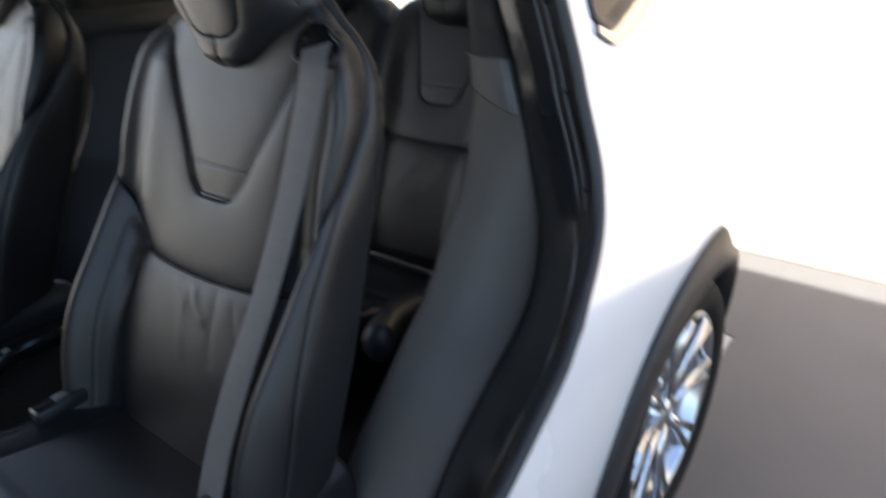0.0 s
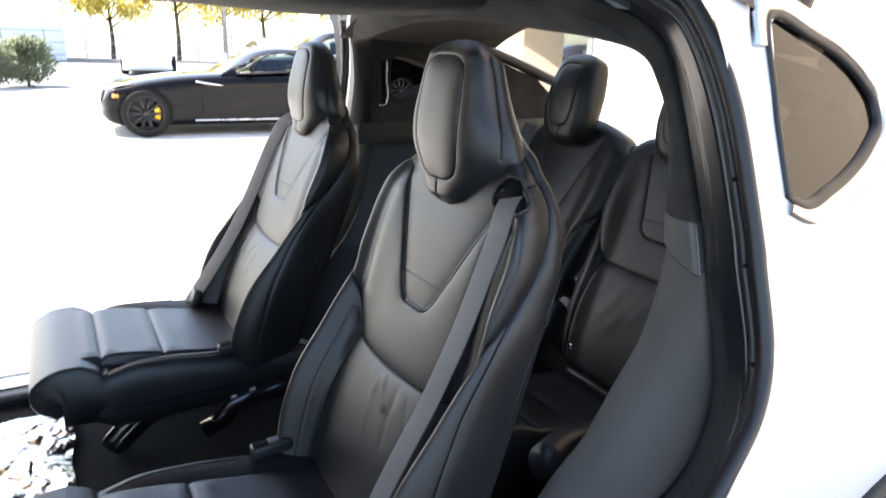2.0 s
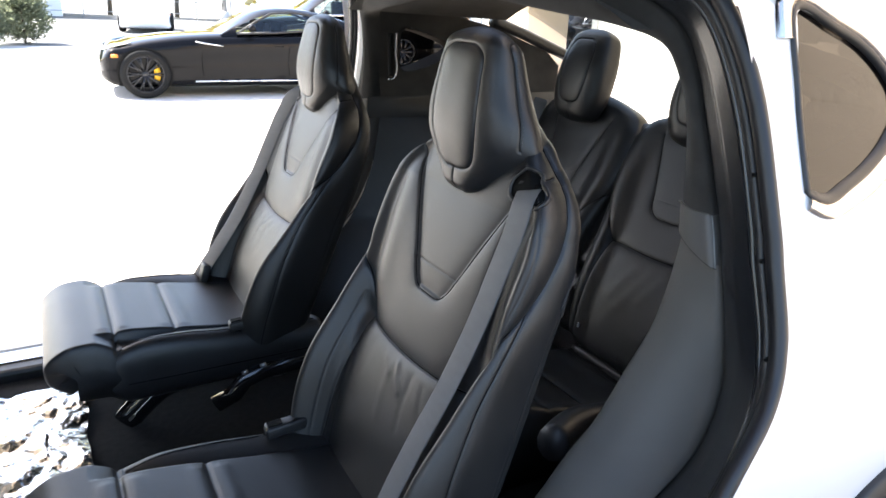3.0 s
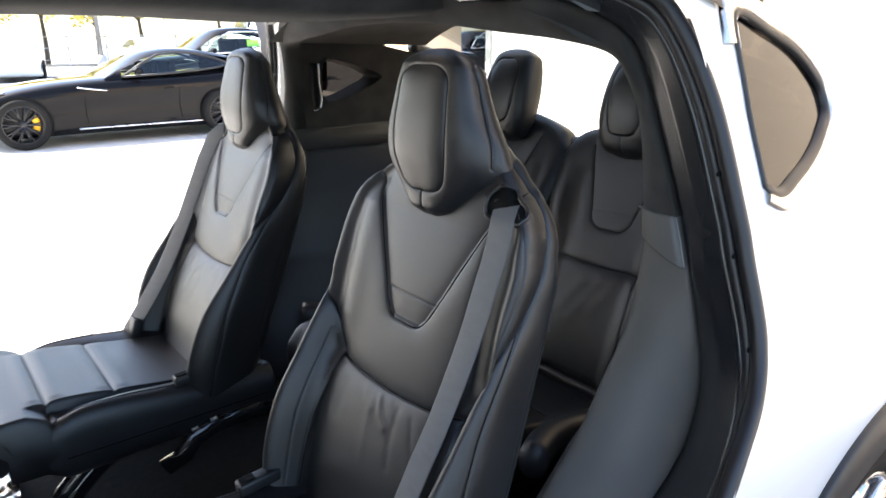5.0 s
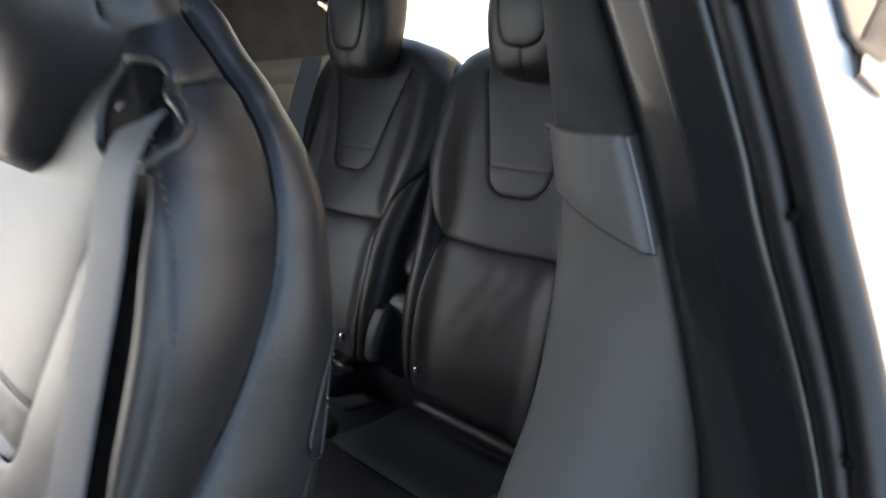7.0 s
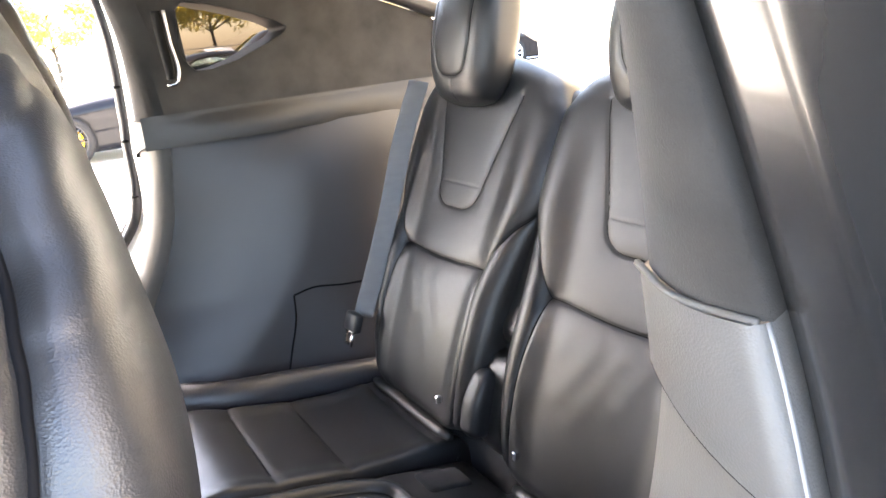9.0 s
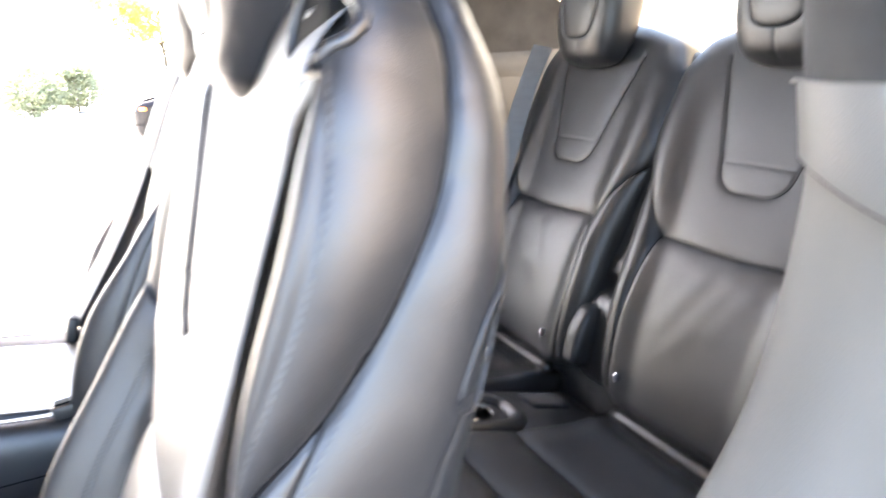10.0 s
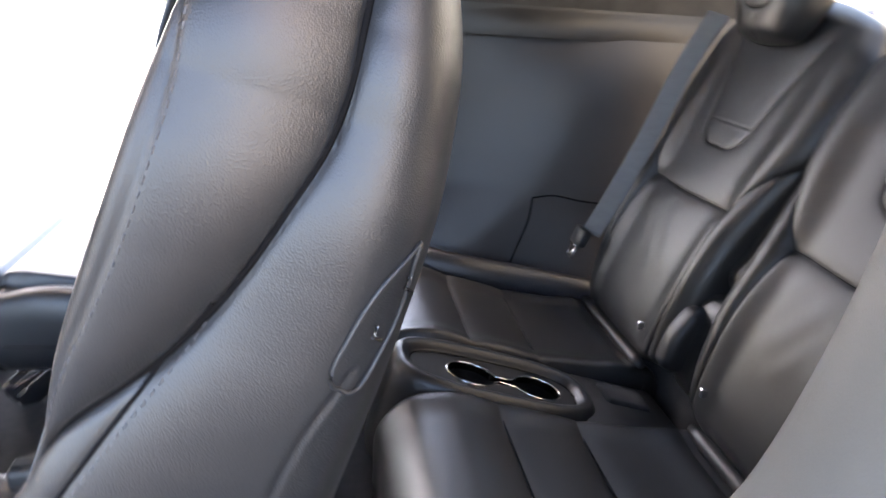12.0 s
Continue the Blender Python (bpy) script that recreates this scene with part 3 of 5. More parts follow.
    for v0, w0 in ((0.079, -0.116), (0.102, -0.124)):
        p, n = skin(v0, w0)
        hook = np.array([p + n * 0.0015 + (0, 0, 0.006), p + n * 0.0018, p + n * 0.0018 + (-0.002, -0.004, -0.001)])
        v, f = tube(place(hook), 0.0012, 6)
        obj("hook", v, f, CHROME, anchor, "bright metal hook")

    # cushion
    m, cols = 240, 150
    px = path3([(0.03, 0, 0.15), (-0.02, 0, 0.212), (-0.06, 0, 0.222), (-0.10, 0, 0.216), (-0.25, 0, 0.228), (-0.40, 0, 0.254), (-0.55, 0, 0.268), (-0.63, 0, 0.258), (-0.672, 0, 0.220), (-0.668, 0, 0.165), (-0.625, 0, 0.118)], m)
    q = np.linspace(-1, 1, cols)
    rel = np.abs(q)
    step = np.linspace(0, 89, m)
    halfw = np.interp(step, [0, 12, 60, 78, 89], [0.20, 0.232, 0.245, 0.235, 0.20])
    top = np.zeros((m, cols, 3))
    for k in range(m):
        prev, nxt = px[max(k - 1, 0)], px[min(k + 1, m - 1)]
        t = (nxt - prev) / np.linalg.norm(nxt - prev)
        nn = np.array([t[2], 0, -t[0]])
        x = px[k, 0]
        body_part = np.clip((x + 0.56) / 0.07, 0, 1)
        lift = -0.075 * np.clip((rel - 0.90) / 0.10, 0, 1) ** 2 - 0.030 * np.clip((rel - 0.69) / 0.04, 0, 1) * body_part
        for xs0, dep, wd in ((-0.105, 0.012, 0.0050), (-0.365, 0.007, 0.0032), (-0.512, 0.010, 0.0040)):
            lift = lift - dep * (0.5 * np.exp(-((x - xs0) / wd) ** 2) + 0.7 * np.exp(-abs(x - xs0) / 0.016)) * np.clip(((0.72 if xs0 > -0.4 else 0.96) - rel) / 0.03, 0, 1)
            lift = lift + 0.0025 * np.exp(-((np.abs(x - xs0) - 0.022) / 0.016) ** 2) * np.clip((0.66 - rel) / 0.06, 0, 1)
        top[k] = px[k] + nn * lift[:, None]
        top[k, :, 1] = side * q * halfw[k]
    under = top[:, ::-1].copy()
    under[:, :, 2] = 0.112 + 0.01 * np.abs(q)[None, :]
    under[:, :, 0] = np.clip(under[:, :, 0], -0.61, 0.02)
    under[:, :, 1] *= 0.97
    v, f = loft(np.concatenate([top, under], 1))
    cushion = obj("cushion", v, f, LEATHER, seat, flip=not flip)
    for sg in (-1, 1):
        bx = np.linspace(-0.565, 0.01, 70)
        up = spline([-0.565, -0.53, -0.47, -0.37, -0.26, -0.15, 0.01], [0.185, 0.222, 0.248, 0.252, 0.240, 0.230, 0.222], bx)
        wide = np.interp(bx, [-0.565, -0.53, -0.42, -0.25, -0.1, 0.01], [0.014, 0.032, 0.044, 0.058, 0.072, 0.074])
        out = np.interp(bx, [-0.565, -0.50, -0.40, 0.01], [0.235, 0.246, 0.249, 0.249])
        a = np.linspace(0, 2 * np.pi, 40, endpoint=False)
        rings = []
        for x, zt, hw_, oy in zip(bx, up, wide, out):
            zb = 0.088 + 0.04 * np.clip((-0.50 - x) / 0.065, 0, 1)
            mid_z, hz = (zt + zb) / 2, (zt - zb) / 2
            yy = oy - hw_ + hw_ * np.sign(np.cos(a)) * np.abs(np.cos(a)) ** 0.68
            zz = mid_z + hz * np.sign(np.sin(a)) * np.abs(np.sin(a)) ** 0.68
            zz = zz - 0.30 * np.clip(oy - 0.030 - yy, 0, 1) * np.clip(np.sin(a), 0, 1)
            rings.append(np.stack([np.full(40, x), sg * yy, zz], 1))
        v, f = loft(rings)
        bol = obj("side_bolster", v, f, LEATHER, seat, "black leather side bolster of the cushion", flip=sg < 0)
        line = np.array([(x, sg * (oy - 0.034), zt - 0.0016) for x, zt, oy in zip(bx[6:-2], up[6:-2], out[6:-2])])
        v, f = tube(line, 0.0012, 5)
        obj("seam", v, f, SEAM, bol)
        dots = []
        for k in np.arange(0, 62.5, 0.75):
            at = [np.interp(k, np.arange(len(line)), line[:, c]) for c in range(3)]
            dots.append(tube(np.array([(at[0] - 0.0018, at[1] + sg * 0.005, at[2] + 0.0002), (at[0] + 0.0018, at[1] + sg * 0.005, at[2] + 0.0002)]), 0.0006, 4))
        v, f = join(dots)
        tagged(obj("stitching", v, f, THREAD, bol, smooth=False), kind="stuff")
        line = np.array([(x, sg * (oy - 0.0006), 0.150) for x, oy in zip(bx[8:-2], out[8:-2])])
        v, f = tube(line, 0.0014, 5)
        obj("seam", v, f, SEAM, bol)
    v, f = tube(np.array([(-0.070, y, 0.217) for y in np.linspace(-0.140, 0.140, 20)]), [0.020] + [0.036] * 18 + [0.020], 16)
    obj("rear_roll", v, f, LEATHER, seat, "leather roll at the foot of the back")
    # buckle on the inboard side
    bk = rbox(-0.055, 0.03, -0.016, 0.016, -0.012, 0.014, 0.006)
    bmesh.ops.transform(bk, matrix=Matrix.Translation((-0.185, -side * 0.214, 0.246)) @ Matrix.Rotation(radians(-4), 4, "Y"), verts=bk.verts)
    buckle = part("buckle", bk, PLASTIC, seat, "black plastic belt buckle", smooth=True)
    slot = rbox(-0.05, -0.02, -0.009, 0.009, 0.012, 0.0165, 0.001, 1)
    bmesh.ops.transform(slot, matrix=Matrix.Translation((-0.185, -side * 0.214, 0.246)) @ Matrix.Rotation(radians(-4), 4, "Y"), verts=slot.verts)
    part("buckle_slot", slot, DARK, buckle)
    # recliner and hinge plates
    for sg in (-1, 1):
        v, f = tube(np.array([(0.02, sg * 0.236, 0.10), (-0.06, sg * 0.240, 0.110), (-0.16, sg * 0.246, 0.108), (-0.215, sg * 0.246, 0.090), (-0.245, sg * 0.240, 0.052), (-0.29, sg * 0.225, 0.024)]), 0.015, 8, 1.7)
        hinge = obj("hinge_cover", v, f, GLOSS, seat, "gloss black hinge cover")
        for hx, hz in ((-0.165, 0.126), (-0.215, 0.116)):
            v, f = tube(np.array([(hx - 0.008, sg * 0.250, hz), (hx + 0.008, sg * 0.252, hz + 0.004)]), 0.005, 8)
            obj("hinge_pin", v, f, SATIN, hinge)
    # pedestal
    foot = np.array([(-0.515, 0, 0.012), (-0.475, 0, 0.050), (-0.42, 0, 0.092), (-0.31, 0, 0.108), (-0.15, 0, 0.10)])
    for sg in (-1, 1):
        fp = path3(foot, 20)
        fp[:, 1] = sg * 0.185
        v, f = tube(fp, 0.020, 10, 1.8)
        leg = obj("pedestal_leg", v, f, GLOSS, seat, "gloss black pedestal leg")
        v, f = tube(fp[:14] + (0.010, sg * 0.018, 0.012), 0.004, 6)
        obj("leg_trim", v, f, SATIN, leg, "bright metal leg edge")
    part("pedestal", rbox(-0.13, 0.06, -0.10, 0.10, 0.0, 0.12, 0.03, 3), GLOSS, seat, "gloss black pedestal", smooth=True)
    return seat


def third_row_seat(y0, side, nv, ns, label):
    """One place of the rear bench: back, head restraint and cushion."""
    x0, z0 = 0.955, 0.856
    seat = empty("third_row_seat", x0, y0, FLOOR_Z, label, "car seat", "third row seats")
    place = leaner(17.5, 0.0, z0 - FLOOR_Z, side)
    flip = side > 0
    tab = dict(v=[-0.33, -0.26, -0.15, -0.03, 0.06, 0.16, 0.25, 0.325, 0.379, 0.410],
               half=[0.170, 0.184, 0.190, 0.192, 0.203, 0.215, 0.219, 0.211, 0.178, 0.122],
               front=[0.010, 0.018, 0.018, 0.006, -0.010, -0.022, -0.030, -0.038, -0.050, -0.062],
               back=[-0.11, -0.11, -0.11, -0.115, -0.125, -0.135, -0.14, -0.135, -0.128, -0.118],
               bolster=[0.012, 0.020, 0.030, 0.030, 0.028, 0.028, 0.020, 0.010, 0.0, 0.0],
               flare=[0.0] * 10, start=[0.5] * 10, peak=[0.86] * 10)
    back = Shell(tab, nv, ns, round_top=0.06)
    # the inboard side is broader and meets its neighbour
    broad = np.interp(back.vv, [-0.33, -0.1, 0.06, 0.16, 0.30, 0.40], [1.08, 1.14, 1.14, 1.17, 1.15, 1.05])
    back.pos[..., 0] *= np.where(back.pos[..., 0] < 0, broad, 1.0)
    vee = [(-0.120, 0.33), (-0.098, 0.26), (-0.070, 0.165), (-0.056, 0.118), (-0.038, 0.104), (0.0, 0.101), (0.038, 0.104), (0.056, 0.118), (0.070, 0.165), (0.098, 0.26), (0.120, 0.33)]
    back.crease(vee, 0.0030, 0.014, 0.0016)
    back.groove([(-0.064, 0.150), (0.064, 0.150)], 0.0008, 0.0025, 0.0)
    cross = [(-0.128, 0.006), (0.0, 0.0), (0.128, 0.006)]
    back.crease(cross, 0.0060, 0.018, 0.0022)
    seams = [vee, cross]
    for sg in (-1, 1):
        down = [(sg * 0.128, 0.006), (sg * 0.140, -0.08), (sg * 0.146, -0.18), (sg * 0.146, -0.30)]
        up = [(sg * 0.128, 0.006), (sg * 0.160, 0.05), (sg * 0.200, 0.10), (sg * 0.236, 0.125), (sg * 0.262, 0.14)]
        back.crease(down, 0.0065, 0.018, 0.0022)
        back.crease(up, 0.0070, 0.016, 0.0024)
        seams += [down, up]
    for s0, v0, s1, v1 in ((0.03, -0.04, -0.03, -0.16), (-0.02, -0.05, -0.06, -0.13), (0.07, -0.05, 0.03, -0.12)):
        back.disp += 0.0016 * np.exp(-(back.away([(s0, v0), (s1, v1)]) / 0.020) ** 2)
    back.bake()
    v, f = back.mesh(place)
    body = obj("backrest", v, f, LEATHER, seat, flip=flip)
    cords = []
    for line in seams:
        fine = path3(np.array(line, float), 60)
        cords.append(tube(place(np.array([back.at(s, v)[0] for s, v in fine])), 0.0010, 5))
    v, f = join(cords)
    obj("seam", v, f, SEAM, body, "sewn seams, their crease shade put into dark cords")
    v, f = back.stitches([(-0.062, 0.147), (0.062, 0.147)], place, 0.006)
    tagged(obj("stitching", v, f, THREAD, body, smooth=False), kind="stuff")
    head = Shell(dict(v=[0.300, 0.316, 0.344, 0.390, 0.451, 0.505, 0.554, 0.587], half=[0.052, 0.072, 0.087, 0.097, 0.097, 0.091, 0.080, 0.064],
                      front=[0.0, 0.020, 0.036, 0.049, 0.056, 0.054, 0.043, 0.028], back=[-0.03, -0.045, -0.055, -0.06, -0.06, -0.055, -0.045, -0.035],
                      bolster=[0] * 8, start=[0.5] * 8, peak=[0.8] * 8, flare=[0.1] * 8), nv * 2 // 3, ns * 2 // 3, power=0.66, round_top=0.03, round_bottom=0.016)
    oval = [(0.0, 0.546), (0.035, 0.543), (0.054, 0.521), (0.059, 0.460), (0.055, 0.396), (0.038, 0.358), (0.0, 0.349)]
    ring = oval + [(-s, v) for s, v in oval[-2::-1]]
    head.crease(ring, 0.0026, 0.010, 0.0015)
    head.crease([(0, 0.349), (0, 0.310)], 0.0008, 0.006, 0.0013)
    head.bake()
    v, f = head.mesh(place)
    rest = obj("headrest", v, f, LEATHER, seat, flip=flip)
    fine = path3(np.array(ring, float), 90)
    v, f = tube(place(np.array([head.at(s, v)[0] for s, v in fine])), 0.0009, 5)
    obj("seam", v, f, SEAM, rest, "sewn seam, its crease shade put into a dark cord")
    # cushion with cross seams
    m, cols = 200, 60
    px = path3([(-0.05, 0, 0.05), (-0.078, 0, 0.126), (-0.12, 0, 0.140), (-0.20, 0, 0.146), (-0.305, 0, 0.166), (-0.435, 0, 0.202), (-0.52, 0, 0.224), (-0.575, 0, 0.216), (-0.61, 0, 0.18), (-0.62, 0, 0.08)], m)
    q = np.linspace(-1, 1, cols)
    top = np.zeros((m, cols, 3))
    for k in range(m):
        t = px[min(k + 1, m - 1)] - px[max(k - 1, 0)]
        t /= np.linalg.norm(t)
        nn = np.array([t[2], 0, -t[0]])
        rel = np.abs(q)
        run = k / (m - 1)
        lift = 0.006 * np.exp(-((rel - 0.85) / 0.15) ** 2) - 0.05 * np.clip((rel - 0.9) / 0.1, 0, 1) ** 2
        for x0_, dep, wd in ((-0.125, 0.002, 0.007), (-0.305, 0.0022, 0.0065), (-0.435, 0.0022, 0.0065)):
            lift = lift - 3.2 * dep * np.exp(-np.abs(px[k, 0] - x0_) / 0.017) * np.clip((0.97 - rel) / 0.12, 0, 1)
        top[k] = px[k] + nn * lift[:, None]
        top[k, :, 1] = side * (0.012 + q * 0.170)
    under = top[:, ::-1].copy()
    under[:, :, 2] = 0.03
    v, f = loft(np.concatenate([top, under], 1))
    obj("cushion", v, f, LEATHER, seat, flip=not flip)
    cords = []
    for xs in (-0.305, -0.435):
        zs = float(np.interp(-xs, -px[40:150, 0], px[40:150, 2])) - 0.0058
        cords.append(tube(np.array([(xs, side * 0.012 + y, zs) for y in np.linspace(-0.150, 0.150, 12)]), 0.0014, 6))
    v, f = join(cords)
    obj("seam", v, f, SEAM, seat, "sewn seams, their crease shade put into dark cords")
    v, f = tube(np.array([(-0.100, side * 0.012 + y, 0.143) for y in np.linspace(-0.155, 0.155, 12)]), [0.008] + [0.014] * 10 + [0.008], 10)
    obj("rear_roll", v, f, LEATHER, seat, "leather roll at the foot of the back")
    part("seat_base", rbox(-0.52, 0.02, -0.15, 0.15, 0.0, 0.07, 0.02), CARPET, seat)
    pin = rbox(-0.006, 0.006, -0.004, 0.004, -0.008, 0.008, 0.002, 1)
    bmesh.ops.transform(pin, matrix=Matrix.Translation(Vector(place(np.array((-0.125, 0.03, -0.255))))), verts=pin.verts)
    part("anchor_tab", pin, SATIN, seat, "small bright anchor tab")
    # belt at the outboard side
    if side > 0:
        line = path3(np.array([(0.163, 0.006, 0.345), (0.168, 0.02, 0.24), (0.170, 0.030, 0.05), (0.172, 0.042, -0.08), (0.174, 0.050, -0.15), (0.174, 0.054, -0.18)]), 40)
        hw = np.tile((0.014, 0.017, 0.0), (40, 1))
        v, f = ribbon(place(line), place(hw) - place(np.zeros((40, 3))), 0.0016)
        strap = obj("seat_belt", v, f, WEB, seat, "grey woven belt webbing", flip=flip)
        tg = rbox(-0.010, 0.010, -0.026, 0.026, -0.03, 0.012, 0.005)
        mt = Matrix.Translation(Vector(place(np.array((0.180, 0.072, -0.185))))) @ Matrix.Rotation(radians(19), 4, "Y")
        bmesh.ops.transform(tg, matrix=mt, verts=tg.verts)
        part("tongue", tg, PLASTIC, strap, "black plastic tongue cover", smooth=True)
        v, f = tube(np.array([(-0.004, -0.014, -0.03), (-0.004, 0.014, -0.03), (-0.004, 0.013, -0.06), (-0.004, -0.013, -0.06), (-0.004, -0.014, -0.03)]), 0.0048, 8)
        ob = obj("latch_plate", v, f, CHROME, strap, "bright steel latch plate")
        ob.data.transform(mt)
    return seat


# ---- ground and buildings ----
def cut_grid(pos, inside, snap):
    """Faces of a grid of points with the cells inside a shape left out; points just inside are moved to its rim."""
    m, n = pos.shape[:2]
    flat = pos.reshape(-1, 3).copy()
    ins = inside(flat)
    faces = grid_faces(m, n)
    keep = ~ins[faces].all(1)
    faces = faces[keep]
    rim = np.unique(faces[ins[faces]])
    flat[rim] = snap(flat[rim])
    used = np.unique(faces)
    back = np.full(len(flat), -1)
    back[used] = np.arange(len(used))
    return flat[used], back[faces]


def in_poly(p, poly):
    x, y = p[:, 0], p[:, 1]
    c = np.zeros(len(p), bool)
    for (x0, y0), (x1, y1) in zip(poly, np.roll(poly, -1, 0)):
        hit = (y0 > y) != (y1 > y)
        c ^= hit & (x < (x1 - x0) * (y - y0) / (y1 - y0 + 1e-12) + x0)
    return c


def to_poly(p, poly):
    best, out = np.full(len(p), 9e9), p.copy()
    for a, b in zip(poly, np.roll(poly, -1, 0)):
        d = b - a
        t = np.clip(((p - a) @ d) / (d @ d), 0, 1)
        c = a + t[:, None] * d
        e = np.linalg.norm(p - c, axis=1)
        out[e < best] = c[e < best]
        best = np.minimum(best, e)
    return out


# one sheet that reaches the horizon: pale concrete slabs by the car, asphalt beyond
def ground():
    bm = bmesh.new()
    bmesh.ops.create_grid(bm, x_segments=60, y_segments=60, size=1500)
    for v in bm.verts:
        v.co.z = -0.012
    tagged(part("ground", bm, ASPHALT), "grey asphalt of the car park reaching the horizon", "ground", kind="structure")
    base = empty("pavement", 0, 0, 0, "pale concrete slabs with narrow joints", "pavement", kind="structure")
    size, gap = 3.05, 0.014
    protos = {}
    for i in range(-5, 4):
        for j in range(-4, 7):
            bm = rbox(0, size - gap, 0, size - gap, -0.15, 0.0, 0.006, 1) if not protos else None
            if bm:
                sl = part("slab", bm, CONCRETE, base)
                protos[0] = sl.data
            else:
                sl = new("slab", protos[0])
                sl.parent = base
            sl.location = (0.13 - size + i * size, -0.86 + j * size, 0)
    v = [(-16, -14, -0.008), (12.6, -14, -0.008), (12.6, 20.9, -0.008), (-16, 20.9, -0.008)]
    obj("joint_bed", v, [[0, 1, 2, 3]], ASPHALT, base, smooth=False)


ground()


def wall(name, x0, x1, y0, y1, z0, z1, material, label):
    return tagged(part(name, rbox(x0, x1, y0, y1, z0, z1, 0.01, 1), material), label, "wall", kind="structure")


wall("wall_north", 2.75, 3.0, -4.0, 1.0, 0, 5.0, STUCCO, "cream rendered building wall behind the car")
wall("wall_return", 3.0, 5.4, 0.76, 1.0, 0, 4.2, STUCCO, "cream rendered return of the building wall")
wall("wall_far", 5.4, 5.65, 1.0, 5.05, 0, 4.2, PALE, "white rendered wall beyond the rear glass")
# Slab out of view, added to keep sun and sky off the car.
tagged(part("ceiling", rbox(-9, 0.35, -2.4, 3.5, 3.6, 4.1, 0.01, 1), STUCCO), "cream rendered slab above the view, added to shade the car", "ceiling", kind="structure")
tagged(part("paving", rbox(-12, 2.75, -14, -0.86, 0.001, 0.006, 0.001, 1), DARK_PAVING), "dark grey paving beside the car", "pavement", kind="structure")
tagged(part("paving", rbox(1.95, 2.75, -0.86, 1.0, 0.001, 0.006, 0.001, 1), DARK_PAVING), "dark grey paving behind the car", "pavement", kind="structure")
wall("column", 5.4, 6.1, 6.45, 7.45, 0, 4.2, STUCCO_TAN, "tan rendered column of the portico")


def door_frame():
    t = empty("post", 5.48, 5.16, 0, "dark metal frame post beside the white wall", "post")
    part("shaft", rbox(-0.04, 0.04, -0.05, 0.05, 0, 3.0, 0.006), POLE, t)
    part("foot_plate", rbox(-0.08, 0.08, -0.09, 0.09, 0, 0.015, 0.003, 1), POLE, t)


door_frame()

# ---- the white car: shell and trim ----
suv = empty("white_car", 0.93, 0, 0, "white car with its upward-opening rear doors raised", "car")
ORIGIN = np.array((0.93, 0, 0))
# stations from the roof's middle down the rear edge of the door opening: edge of the trim, inner edge, seal
OUT = np.array([(0.40, 0, 1.565), (0.40, -0.2, 1.558), (0.425, -0.38, 1.54), (0.455, -0.52, 1.512), (0.492, -0.618, 1.468), (0.52, -0.652, 1.408), (0.535, -0.685, 1.30), (0.535, -0.738, 1.162),
                (0.53, -0.764, 1.087), (0.54, -0.785, 0.98), (0.545, -0.80, 0.88), (0.513, -0.81, 0.79), (0.46, -0.815, 0.735), (0.367, -0.82, 0.68), (0.25, -0.82, 0.58), (0.15, -0.82, 0.44)])
INN = np.array([(0.47, 0, 1.487), (0.47, -0.18, 1.48), (0.48, -0.355, 1.462), (0.49, -0.50, 1.448), (0.508, -0.60, 1.425), (0.53, -0.628, 1.375), (0.553, -0.64, 1.30), (0.562, -0.65, 1.162),
                (0.56, -0.655, 1.08), (0.525, -0.655, 0.94), (0.47, -0.65, 0.84), (0.41, -0.65, 0.75), (0.35, -0.648, 0.69), (0.28, -0.645, 0.60), (0.20, -0.64, 0.50), (0.14, -0.63, 0.41)])
SEAL = np.array([(0.34, 0, 1.60), (0.35, -0.2, 1.60), (0.38, -0.42, 1.585), (0.42, -0.58, 1.565), (0.452, -0.69, 1.53), (0.475, -0.745, 1.48), (0.497, -0.805, 1.36), (0.50, -0.868, 1.19),
                 (0.498, -0.888, 1.13), (0.488, -0.927, 1.02), (0.452, -0.952, 0.94), (0.38, -0.972, 0.872), (0.32, -0.98, 0.805), (0.20, -0.985, 0.73), (0.05, -0.985, 0.62), (-0.05, -0.98, 0.48)])


def along(points, t):
    """A smooth run through the stations at places t, counted in stations."""
    k = np.arange(len(points))
    return np.stack([spline(k, points[:, c], t) for c in range(3)], 1)


def mirrored(v, side):
    v = np.array(v, float) - ORIGIN
    if side > 0:
        v = v * (1, -1, 1)
    return v


BODY_Z = [0.20, 0.30, 0.46, 0.72, 0.88, 0.94, 1.03, 1.19, 1.34, 1.50, 1.58]
BODY_Y = [0.93, 0.955, 0.98, 0.988, 0.974, 0.955, 0.925, 0.870, 0.812, 0.757, 0.715]
QUARTER = np.array([(0.585, 1.226), (0.592, 1.36), (0.604, 1.488), (0.70, 1.462), (0.785, 1.430), (0.842, 1.392), (0.870, 1.360), (0.872, 1.327), (0.828, 1.288), (0.755, 1.250), (0.69, 1.228), (0.63, 1.213)])
WHEEL = np.array((0.93, 0.335))


def body_y(x, z):
    y = spline(BODY_Z, BODY_Y, z)
    bulge = 0.012 * np.exp(-((x - 0.93) / 0.42) ** 2 - ((z - 0.80) / 0.13) ** 2)
    taper = 0.20 * np.clip((x - 0.95) / 1.0, 0, 1) ** 1.8 + 0.05 * np.clip((z - 1.0) / 0.5, 0, 1) * np.clip((x - 0.6) / 1.0, 0, 1)
    crease = -0.006 * np.exp(-((z - 0.98 + 0.05 * (x - 0.9)) / 0.02) ** 2)
    return y + bulge - taper + crease


